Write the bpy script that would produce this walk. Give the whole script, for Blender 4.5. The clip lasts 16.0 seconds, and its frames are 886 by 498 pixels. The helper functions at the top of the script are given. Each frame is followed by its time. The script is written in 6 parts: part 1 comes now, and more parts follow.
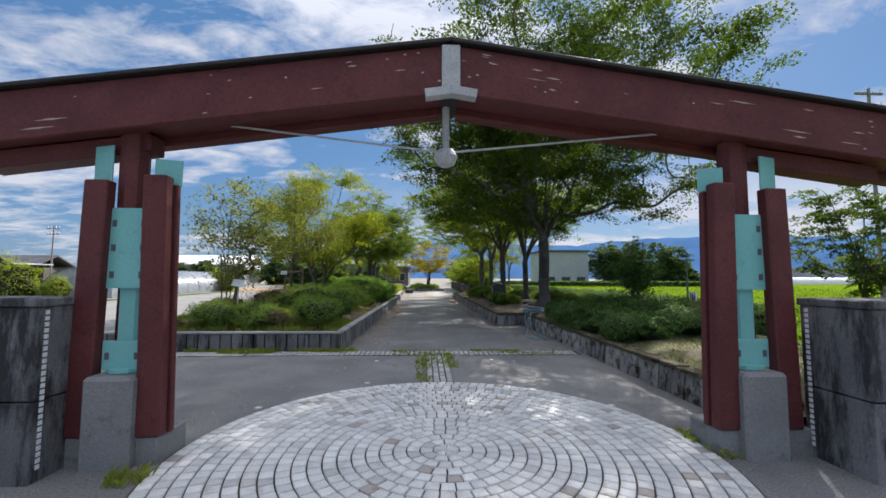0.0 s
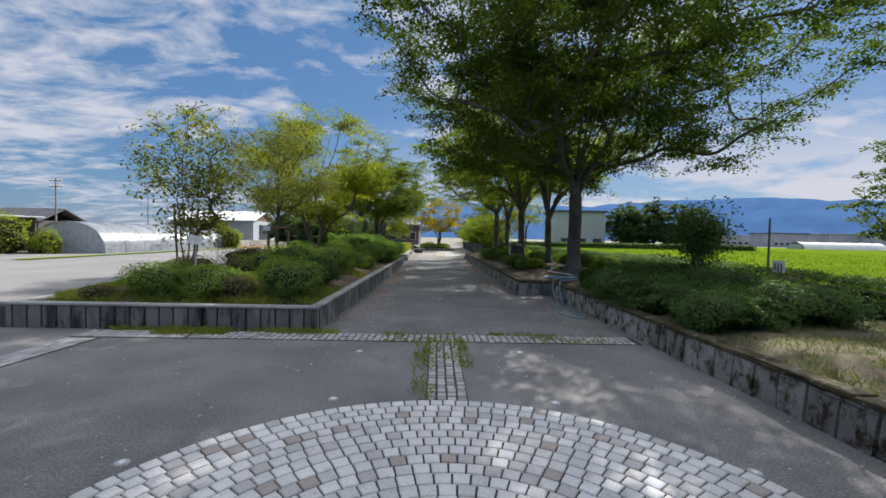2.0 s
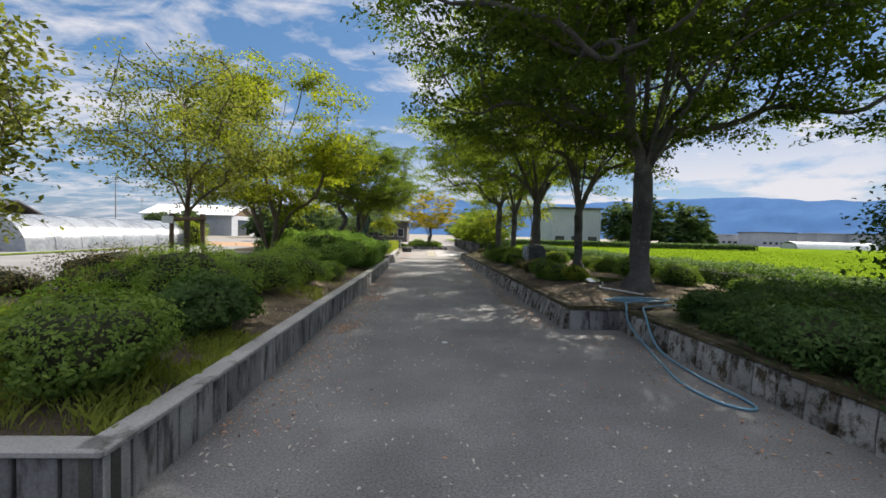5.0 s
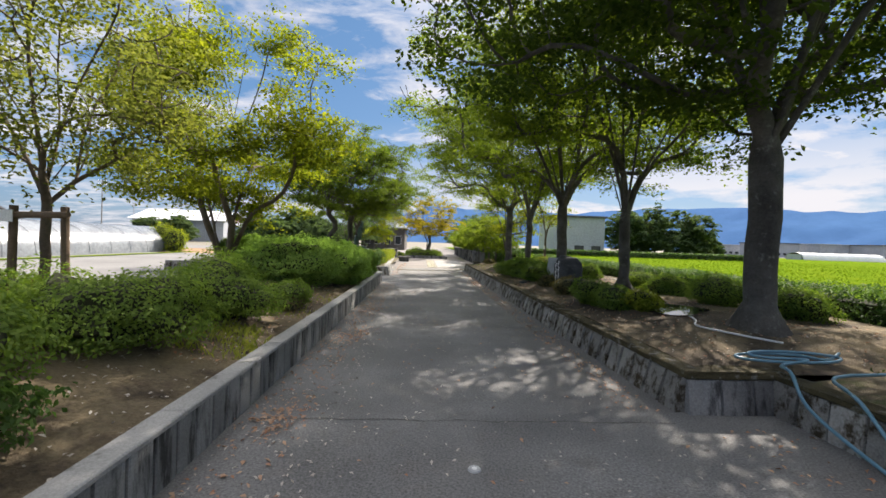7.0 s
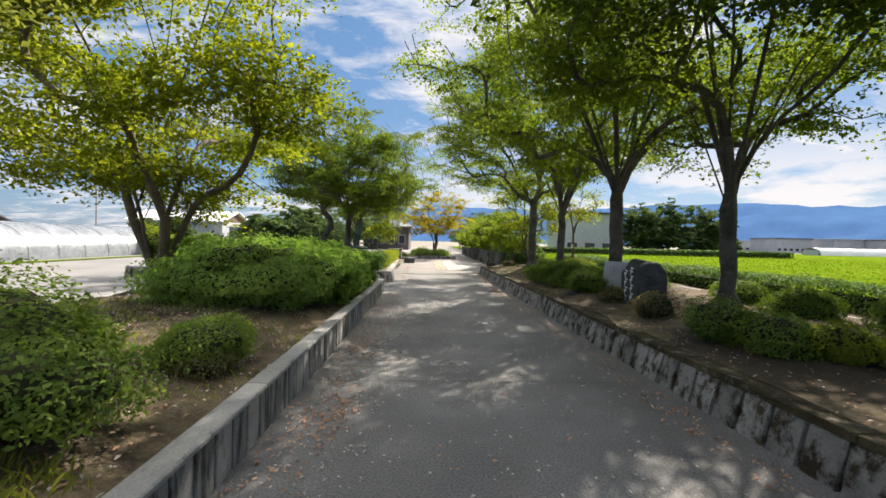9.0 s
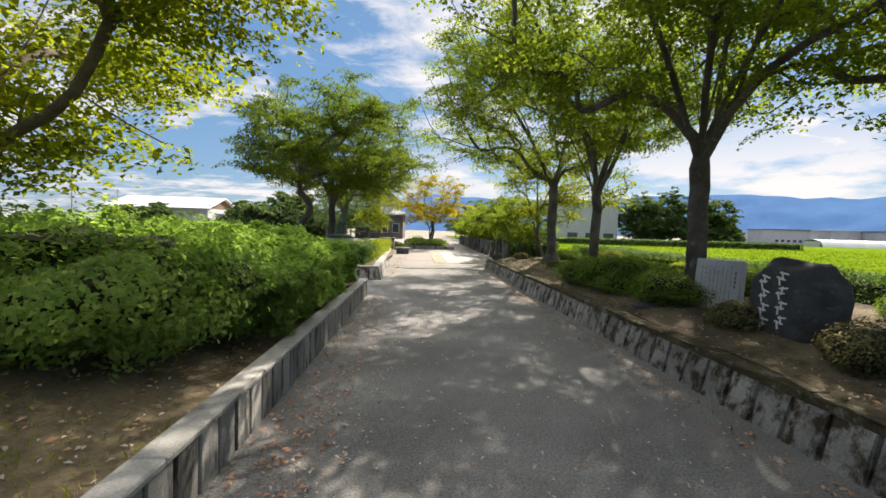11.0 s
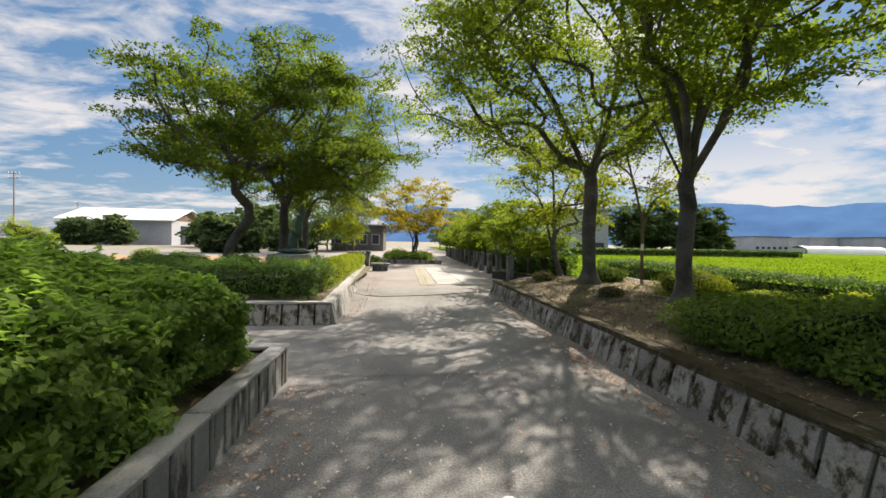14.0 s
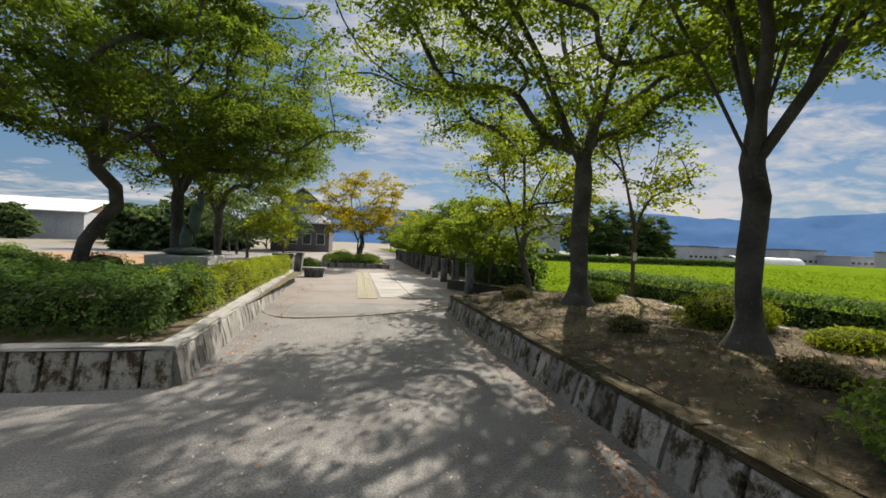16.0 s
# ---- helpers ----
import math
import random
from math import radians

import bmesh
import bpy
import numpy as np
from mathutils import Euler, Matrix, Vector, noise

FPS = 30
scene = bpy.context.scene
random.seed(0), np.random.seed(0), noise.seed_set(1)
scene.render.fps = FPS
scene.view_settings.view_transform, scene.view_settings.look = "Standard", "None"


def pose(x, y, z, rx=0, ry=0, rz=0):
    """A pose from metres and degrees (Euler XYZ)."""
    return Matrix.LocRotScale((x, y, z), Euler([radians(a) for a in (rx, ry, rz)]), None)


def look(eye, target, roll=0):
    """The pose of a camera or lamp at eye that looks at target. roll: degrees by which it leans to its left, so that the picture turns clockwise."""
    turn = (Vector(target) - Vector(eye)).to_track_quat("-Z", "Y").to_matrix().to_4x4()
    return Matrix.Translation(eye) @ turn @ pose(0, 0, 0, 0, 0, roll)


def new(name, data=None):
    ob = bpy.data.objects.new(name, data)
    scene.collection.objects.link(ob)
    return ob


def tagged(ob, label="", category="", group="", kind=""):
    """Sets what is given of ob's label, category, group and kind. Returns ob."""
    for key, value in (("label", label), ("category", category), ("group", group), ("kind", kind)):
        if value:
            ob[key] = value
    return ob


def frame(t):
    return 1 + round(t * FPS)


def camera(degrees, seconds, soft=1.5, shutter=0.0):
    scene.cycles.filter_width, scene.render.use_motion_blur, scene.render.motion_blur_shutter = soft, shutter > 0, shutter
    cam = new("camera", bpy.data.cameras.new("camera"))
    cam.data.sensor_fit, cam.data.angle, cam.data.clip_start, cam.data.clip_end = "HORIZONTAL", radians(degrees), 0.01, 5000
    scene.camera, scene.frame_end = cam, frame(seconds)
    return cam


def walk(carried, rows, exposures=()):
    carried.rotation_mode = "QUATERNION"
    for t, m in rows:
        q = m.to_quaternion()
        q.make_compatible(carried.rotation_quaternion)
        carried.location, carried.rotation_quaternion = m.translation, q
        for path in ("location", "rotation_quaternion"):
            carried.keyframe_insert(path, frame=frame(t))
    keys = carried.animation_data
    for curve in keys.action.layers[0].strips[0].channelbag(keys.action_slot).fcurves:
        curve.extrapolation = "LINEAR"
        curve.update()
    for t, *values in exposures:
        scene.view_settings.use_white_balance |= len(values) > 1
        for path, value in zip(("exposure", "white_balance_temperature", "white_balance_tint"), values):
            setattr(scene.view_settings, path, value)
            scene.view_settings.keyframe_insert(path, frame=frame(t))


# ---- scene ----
cam = camera(94.8, 16.0, 1.6)
METRES, EYE, TILT, LEAN, TURN = 24.5, 1.6, -0.5, 0.0, -2.4
ROWS = [
    (0.0, 0.0, 0.0, 0.0, -0.02, 4.6, -0.21),
    (0.5, 0.0021, 0.0212, 0.0012, 0.31, 2.91, -0.39),
    (1.0, 0.0023, 0.0448, 0.0013, 0.83, 1.23, -0.61),
    (1.5, 0.0027, 0.0717, 0.0015, 1.32, -0.22, -0.86),
    (2.0, 0.0002, 0.0985, 0.0009, 1.57, -1.13, -1.1),
    (2.5, -0.0014, 0.1249, 0.0012, 1.56, -1.53, -1.32),
    (3.0, -0.0044, 0.1536, 0.0019, 1.27, -1.61, -1.46),
    (3.5, -0.0088, 0.1837, 0.0031, 0.89, -1.58, -1.4),
    (4.0, -0.0121, 0.2161, 0.0032, 0.57, -1.56, -1.31),
    (6.5, -0.0237, 0.3772, 0.004, -0.67, -1.18, -1.83),
    (7.0, -0.0262, 0.4096, 0.0048, -0.39, -0.39, -1.9),
    (7.5, -0.029, 0.4423, 0.0056, 0.03, 0.15, -1.83),
    (8.0, -0.0329, 0.4747, 0.0061, 0.36, 0.31, -1.62),
    (8.5, -0.0372, 0.5067, 0.0066, 0.34, -0.06, -1.41),
    (9.0, -0.0425, 0.5386, 0.0069, 0.09, -0.59, -1.34),
    (11.5, -0.0534, 0.7089, 0.0053, -0.93, -2.14, -1.75),
    (12.0, -0.0553, 0.7428, 0.0059, -1.26, -1.73, -1.76),
    (12.5, -0.0565, 0.7767, 0.0062, -1.58, -1.37, -1.66),
    (13.0, -0.0575, 0.8104, 0.0066, -1.92, -1.03, -1.4),
    (13.5, -0.0581, 0.8427, 0.0071, -2.4, -0.84, -1.15),
    (14.0, -0.0577, 0.8731, 0.0076, -3.12, -0.48, -0.97),
    (14.5, -0.0553, 0.9035, 0.0085, -3.94, -0.16, -1.0),
    (15.0, -0.0505, 0.9342, 0.0093, -5.06, 0.23, -1.22),
    (15.5, -0.0453, 0.9651, 0.0094, -6.46, 0.35, -1.66),
    (16.0, -0.0426, 0.9957, 0.0095, -9.84, 0.05, -2.31),
]
walk(cam, [(t, pose(0, 0, EYE, TILT, LEAN, TURN) @ pose(METRES * x, METRES * y, METRES * z, 90 + pitch, roll, yaw)) for t, x, y, z, yaw, pitch, roll in ROWS], [(0, 1.15, 6200, 13), (0.5, 1.15, 6200, 13), (1.0, 1.1, 6200, 13), (1.6, 1.02, 6200, 13), (3, 1.0, 6200, 13), (4, 1.12, 6400, 13), (6.5, 1.42, 6700, 14), (9, 1.52, 6900, 13), (11.5, 1.58, 7100, 13), (13.3, 1.5, 7100, 13), (14.3, 1.25, 7100, 13), (16, 0.95, 7000, 12)])


# ---- world, sun ----
SUN_ELEV, SUN_AZ = 39.0, 31.0          # degrees above the ground, degrees right of straight ahead
world = bpy.data.worlds.new("sky")
scene.world = world
world.use_nodes = True
wn, wl = world.node_tree.nodes, world.node_tree.links
wn.clear()


def wnode(kind, **kw):
    n = wn.new(kind)
    for k, v in kw.items():
        n.inputs[k].default_value = v
    return n


def build_world():
    out = wnode("ShaderNodeOutputWorld")
    bg = wnode("ShaderNodeBackground", Strength=0.062)
    sky = wnode("ShaderNodeTexSky")
    sky.sky_type = 'NISHITA'
    sky.sun_disc = False
    sky.sun_elevation = radians(SUN_ELEV)
    sky.sun_rotation = radians(SUN_AZ)
    sky.ozone_density = 2.5
    sky.dust_density = 0.4
    sky.air_density = 1.1
    tc = wnode("ShaderNodeTexCoord")
    sep = wnode("ShaderNodeSeparateXYZ")
    wl.new(tc.outputs["Generated"], sep.inputs[0])
    zc = wnode("ShaderNodeMath"); zc.operation = 'MAXIMUM'; zc.inputs[1].default_value = 0.0
    wl.new(sep.outputs["Z"], zc.inputs[0])
    za = wnode("ShaderNodeMath"); za.operation = 'ADD'; za.inputs[1].default_value = 0.16
    wl.new(zc.outputs[0], za.inputs[0])
    dx = wnode("ShaderNodeMath"); dx.operation = 'DIVIDE'
    dy = wnode("ShaderNodeMath"); dy.operation = 'DIVIDE'
    wl.new(sep.outputs["X"], dx.inputs[0]); wl.new(za.outputs[0], dx.inputs[1])
    wl.new(sep.outputs["Y"], dy.inputs[0]); wl.new(za.outputs[0], dy.inputs[1])
    comb = wnode("ShaderNodeCombineXYZ")
    wl.new(dx.outputs[0], comb.inputs[0]); wl.new(dy.outputs[0], comb.inputs[1])
    mp = wnode("ShaderNodeMapping")
    mp.inputs["Rotation"].default_value = (0, 0, radians(-40))
    mp.inputs["Scale"].default_value = (0.95, 1.5, 1)
    mp.inputs["Location"].default_value = (1.4, 0.7, 0)
    wl.new(comb.outputs[0], mp.inputs[0])
    n1 = wnode("ShaderNodeTexNoise", Scale=0.75, Detail=8.0, Roughness=0.62, Distortion=0.35)
    n2 = wnode("ShaderNodeTexNoise", Scale=3.6, Detail=7.0, Roughness=0.6, Distortion=0.5)
    wl.new(mp.outputs[0], n1.inputs["Vector"]); wl.new(mp.outputs[0], n2.inputs["Vector"])
    mx = wnode("ShaderNodeMath"); mx.operation = 'MULTIPLY_ADD'
    wl.new(n2.outputs["Fac"], mx.inputs[0]); mx.inputs[1].default_value = 0.55
    wl.new(n1.outputs["Fac"], mx.inputs[2])
    ramp = wn.new("ShaderNodeValToRGB")
    ramp.color_ramp.elements[0].position = 0.765
    ramp.color_ramp.elements[1].position = 0.93
    ramp.color_ramp.elements[1].color = (0.92, 0.92, 0.92, 1)
    # Cloud thickens and brightens towards the unseen zenith, added to lift the shade.
    high = wnode("ShaderNodeMapRange")
    high.inputs["From Min"].default_value, high.inputs["From Max"].default_value = 0.45, 1.0
    high.inputs["To Min"].default_value, high.inputs["To Max"].default_value = 0.0, 0.36
    wl.new(sep.outputs["Z"], high.inputs["Value"])
    thick = wnode("ShaderNodeMath")
    wl.new(mx.outputs[0], thick.inputs[0]); wl.new(high.outputs[0], thick.inputs[1])
    wl.new(thick.outputs[0], ramp.inputs[0])
    # a bank of cumulus low over the mountains
    band = wn.new("ShaderNodeValToRGB")
    e = band.color_ramp.elements
    e[0].position = 0.02; e[0].color = (0.5, 0.5, 0.5, 1)
    e[1].position = 0.28; e[1].color = (0, 0, 0, 1)
    mid = e.new(0.10); mid.color = (0.62, 0.62, 0.62, 1)
    wl.new(sep.outputs["Z"], band.inputs[0])
    right = wnode("ShaderNodeMapRange")
    right.inputs["From Min"].default_value = -0.25
    right.inputs["From Max"].default_value = 0.25
    wl.new(sep.outputs["X"], right.inputs["Value"])
    n3 = wnode("ShaderNodeTexNoise", Scale=3.2, Detail=8.0, Roughness=0.58)
    mp3 = wnode("ShaderNodeMapping"); mp3.inputs["Scale"].default_value = (1, 1, 3.4)
    wl.new(tc.outputs["Generated"], mp3.inputs[0]); wl.new(mp3.outputs[0], n3.inputs["Vector"])
    r3 = wn.new("ShaderNodeValToRGB")
    r3.color_ramp.elements[0].position = 0.47
    r3.color_ramp.elements[1].position = 0.56
    wl.new(n3.outputs["Fac"], r3.inputs[0])
    m1 = wnode("ShaderNodeMath"); m1.operation = 'MULTIPLY'
    wl.new(band.outputs[0], m1.inputs[0]); wl.new(r3.outputs[0], m1.inputs[1])
    m1b = wnode("ShaderNodeMath"); m1b.operation = 'MULTIPLY'
    wl.new(m1.outputs[0], m1b.inputs[0]); wl.new(right.outputs[0], m1b.inputs[1])
    m1c = wnode("ShaderNodeMath"); m1c.operation = 'MULTIPLY'; m1c.inputs[1].default_value = 1.7
    wl.new(m1b.outputs[0], m1c.inputs[0])
    m2 = wnode("ShaderNodeMath"); m2.operation = 'MAXIMUM'; m2.use_clamp = True
    wl.new(m1c.outputs[0], m2.inputs[0]); wl.new(ramp.outputs[0], m2.inputs[1])
    mix = wn.new("ShaderNodeMix"); mix.data_type = 'RGBA'
    wl.new(m2.outputs[0], mix.inputs["Factor"])
    calm = wn.new("ShaderNodeMix"); calm.data_type = 'RGBA'; calm.inputs["Factor"].default_value = 0.72
    wl.new(sky.outputs[0], calm.inputs[6]); calm.inputs[7].default_value = (0.48, 1.5, 3.15, 1)
    wl.new(calm.outputs[2], mix.inputs[6])
    lit = wn.new("ShaderNodeMix"); lit.data_type = 'RGBA'
    wl.new(high.outputs[0], lit.inputs["Factor"])
    lit.inputs[6].default_value, lit.inputs[7].default_value = (5.3, 5.4, 5.7, 1), (26.0, 26.5, 28.0, 1)
    wl.new(lit.outputs[2], mix.inputs[7])
    wl.new(mix.outputs[2], bg.inputs["Color"])
    wl.new(bg.outputs[0], out.inputs[0])


build_world()
sun_data = bpy.data.lights.new("sun", 'SUN')
sun_data.energy, sun_data.angle, sun_data.color = 4.4, radians(0.6), (1.0, 0.94, 0.84)
sun = new("sun", sun_data)
sun_way = Vector((math.sin(radians(SUN_AZ)) * math.cos(radians(SUN_ELEV)), math.cos(radians(SUN_AZ)) * math.cos(radians(SUN_ELEV)), math.sin(radians(SUN_ELEV))))
sun.matrix_world = look(sun_way * 60, (0, 0, 0))


# ---- materials ----
def surf(name, c1, c2, scale=3.0, rough=0.85, bump=0.2, fine=60.0, c3=None, stain=0.5, rnd=0.0, metal=0.0, bdist=0.01, spec=0.3, drip=1.0, grain=0.28):
    """Two scales of noise: broad patches from c1 to c2, fine grain, and stains of c3."""
    m = bpy.data.materials.new(name)
    m.use_nodes = True
    n, l = m.node_tree.nodes, m.node_tree.links
    b = n["Principled BSDF"]
    geo = n.new("ShaderNodeNewGeometry")
    big = n.new("ShaderNodeTexNoise"); big.inputs["Scale"].default_value = scale; big.inputs["Detail"].default_value = 5
    small = n.new("ShaderNodeTexNoise"); small.inputs["Scale"].default_value = fine; small.inputs["Detail"].default_value = 5; small.inputs["Roughness"].default_value = 0.65
    l.new(geo.outputs["Position"], big.inputs["Vector"]); l.new(geo.outputs["Position"], small.inputs["Vector"])
    ramp = n.new("ShaderNodeValToRGB")
    ramp.color_ramp.elements[0].position, ramp.color_ramp.elements[1].position = 0.32, 0.68
    ramp.color_ramp.elements[0].color, ramp.color_ramp.elements[1].color = (*c1, 1), (*c2, 1)
    l.new(big.outputs["Fac"], ramp.inputs[0])
    col = ramp.outputs[0]
    if c3:
        st = n.new("ShaderNodeTexNoise"); st.inputs["Scale"].default_value = scale * 2.7; st.inputs["Detail"].default_value = 8; st.inputs["Roughness"].default_value = 0.7
        mp = n.new("ShaderNodeMapping"); mp.inputs["Scale"].default_value = (1, 1, drip)
        l.new(geo.outputs["Position"], mp.inputs[0]); l.new(mp.outputs[0], st.inputs["Vector"])
        sr = n.new("ShaderNodeValToRGB")
        sr.color_ramp.elements[0].position, sr.color_ramp.elements[1].position = 0.66 - 0.25 * stain, 0.74 - 0.2 * stain
        l.new(st.outputs["Fac"], sr.inputs[0])
        mx = n.new("ShaderNodeMix"); mx.data_type = 'RGBA'
        l.new(sr.outputs[0], mx.inputs["Factor"]); l.new(col, mx.inputs[6]); mx.inputs[7].default_value = (*c3, 1)
        col = mx.outputs[2]
    gr = n.new("ShaderNodeMapRange"); gr.inputs["From Min"].default_value = 0.25; gr.inputs["From Max"].default_value = 0.75; gr.inputs["To Min"].default_value = 1 - grain; gr.inputs["To Max"].default_value = 1 + grain
    l.new(small.outputs["Fac"], gr.inputs["Value"])
    val = gr.outputs[0]
    if rnd:
        oi = n.new("ShaderNodeObjectInfo")
        rr = n.new("ShaderNodeMapRange"); rr.inputs["To Min"].default_value = 1 - rnd; rr.inputs["To Max"].default_value = 1 + rnd
        l.new(oi.outputs["Random"], rr.inputs["Value"])
        mm = n.new("ShaderNodeMath"); mm.operation = 'MULTIPLY'
        l.new(rr.outputs[0], mm.inputs[0]); l.new(val, mm.inputs[1])
        val = mm.outputs[0]
    mul = n.new("ShaderNodeVectorMath"); mul.operation = 'SCALE'
    l.new(col, mul.inputs[0]); l.new(val, mul.inputs["Scale"])
    l.new(mul.outputs[0], b.inputs["Base Color"])
    b.inputs["Roughness"].default_value = rough
    b.inputs["Metallic"].default_value = metal
    b.inputs["Specular IOR Level"].default_value = spec
    if bump:
        ad = n.new("ShaderNodeMath"); ad.operation = 'MULTIPLY_ADD'
        l.new(big.outputs["Fac"], ad.inputs[0]); ad.inputs[1].default_value = 0.6; l.new(small.outputs["Fac"], ad.inputs[2])
        bp = n.new("ShaderNodeBump"); bp.inputs["Strength"].default_value = bump; bp.inputs["Distance"].default_value = bdist
        l.new(ad.outputs[0], bp.inputs["Height"]); l.new(bp.outputs[0], b.inputs["Normal"])
    return m


def leafy(name, c1, c2, glow, through_amount=0.45, rough=0.5, patch=0.9, spec=0.04):
    """Leaves: each its own tint, light comes through them."""
    m = bpy.data.materials.new(name)
    m.use_nodes = True
    n, l = m.node_tree.nodes, m.node_tree.links
    out, b = n["Material Output"], n["Principled BSDF"]
    geo = n.new("ShaderNodeNewGeometry")
    big = n.new("ShaderNodeTexNoise"); big.inputs["Scale"].default_value = patch; big.inputs["Detail"].default_value = 3
    l.new(geo.outputs["Position"], big.inputs["Vector"])
    ad = n.new("ShaderNodeMath"); ad.operation = 'MULTIPLY_ADD'; ad.inputs[1].default_value = 0.55
    l.new(geo.outputs["Random Per Island"], ad.inputs[0])
    hb = n.new("ShaderNodeMath"); hb.operation = 'MULTIPLY_ADD'; hb.inputs[1].default_value = 1.3; hb.inputs[2].default_value = -0.42
    l.new(big.outputs["Fac"], hb.inputs[0]); l.new(hb.outputs[0], ad.inputs[2])
    ramp = n.new("ShaderNodeValToRGB")
    ramp.color_ramp.elements[0].color, ramp.color_ramp.elements[1].color = (*c1, 1), (*c2, 1)
    l.new(ad.outputs[0], ramp.inputs[0])
    l.new(ramp.outputs[0], b.inputs["Base Color"])
    b.inputs["Roughness"].default_value = rough + 0.15
    b.inputs["Specular IOR Level"].default_value = spec
    tr = n.new("ShaderNodeBsdfTranslucent")
    mx = n.new("ShaderNodeMix"); mx.data_type = 'RGBA'; mx.blend_type = 'MULTIPLY'; mx.inputs["Factor"].default_value = 1.0
    l.new(ramp.outputs[0], mx.inputs[6]); mx.inputs[7].default_value = (*glow, 1)
    l.new(mx.outputs[2], tr.inputs["Color"])
    ms = n.new("ShaderNodeMixShader"); ms.inputs[0].default_value = through_amount
    l.new(b.outputs[0], ms.inputs[1]); l.new(tr.outputs[0], ms.inputs[2])
    l.new(ms.outputs[0], out.inputs["Surface"])
    return m


def plain(name, c, rough=0.6, metal=0.0):
    m = bpy.data.materials.new(name)
    m.use_nodes = True
    b = m.node_tree.nodes["Principled BSDF"]
    b.inputs["Base Color"].default_value = (*c, 1)
    b.inputs["Roughness"].default_value = rough
    b.inputs["Metallic"].default_value = metal
    return m


ASPHALT = surf("asphalt", (0.150, 0.149, 0.147), (0.225, 0.223, 0.219), 0.9, 0.9, 1.0, 55, (0.175, 0.168, 0.162), 0.45, bdist=0.010, grain=0.6, spec=0.2)
LOT = surf("parking_asphalt", (0.16, 0.157, 0.152), (0.21, 0.206, 0.198), 0.35, 0.9, 0.3, 90, (0.17, 0.17, 0.165), 0.3)
CONC = surf("concrete", (0.19, 0.19, 0.183), (0.31, 0.305, 0.29), 2.2, 0.9, 0.4, 70, (0.06, 0.058, 0.054), 0.62, rnd=0.2, drip=0.18)
CONC_GATE = surf("gate_concrete", (0.19, 0.19, 0.19), (0.25, 0.25, 0.245), 1.6, 0.9, 0.35, 60, (0.15, 0.148, 0.14), 0.4)
CONC_CAP = surf("concrete_cap", (0.26, 0.26, 0.25), (0.36, 0.355, 0.34), 1.5, 0.9, 0.35, 70, (0.15, 0.148, 0.135), 0.4)
# Darker throughout than the plain concrete, with near-black stain streaks.
CONC_DARK = surf("dark_stained_concrete", (0.115, 0.115, 0.118), (0.20, 0.20, 0.20), 1.6, 0.9, 0.4, 50, (0.035, 0.035, 0.037), 0.75, rnd=0.2, drip=0.25)
CONC_MOSS = surf("mossy_concrete", (0.19, 0.185, 0.17), (0.31, 0.30, 0.28), 2.5, 0.95, 0.6, 45, (0.050, 0.038, 0.022), 0.74, rnd=0.3, drip=0.75, bdist=0.02)
MOSS = surf("moss_cap", (0.042, 0.034, 0.016), (0.105, 0.088, 0.046), 3.0, 1.0, 0.9, 50, (0.22, 0.21, 0.185), 0.42, bdist=0.03)
SOIL = surf("soil", (0.10, 0.078, 0.052), (0.20, 0.165, 0.11), 1.1, 1.0, 0.9, 35, (0.085, 0.10, 0.035), 0.7, bdist=0.03)
LITTER = surf("dry_grass_soil", (0.085, 0.066, 0.046), (0.24, 0.19, 0.115), 0.45, 1.0, 1.0, 30, (0.065, 0.05, 0.036), 0.72, bdist=0.03)
EARTH = surf("ground_earth", (0.16, 0.15, 0.12), (0.22, 0.20, 0.16), 0.2, 1.0, 0.4, 12)
WOOD_RED = surf("maroon_painted_wood", (0.090, 0.022, 0.022), (0.125, 0.034, 0.033), 2.4, 0.55, 0.35, 35, (0.080, 0.022, 0.022), 0.4, bdist=0.006)
CHIP = surf("bare_wood_chip", (0.35, 0.27, 0.22), (0.48, 0.40, 0.34), 20, 0.9, 0.2)
TEAL = surf("teal_painted_steel", (0.19, 0.48, 0.46), (0.22, 0.52, 0.50), 3, 0.42, 0.1, 40, (0.18, 0.44, 0.42), 0.3, grain=0.08)
GREY_STEEL = surf("grey_painted_steel", (0.36, 0.37, 0.38), (0.46, 0.47, 0.48), 5, 0.5, 0.1, 60)
BLACK_METAL = surf("dark_flashing", (0.02, 0.018, 0.018), (0.035, 0.03, 0.03), 4, 0.5, 0.1)


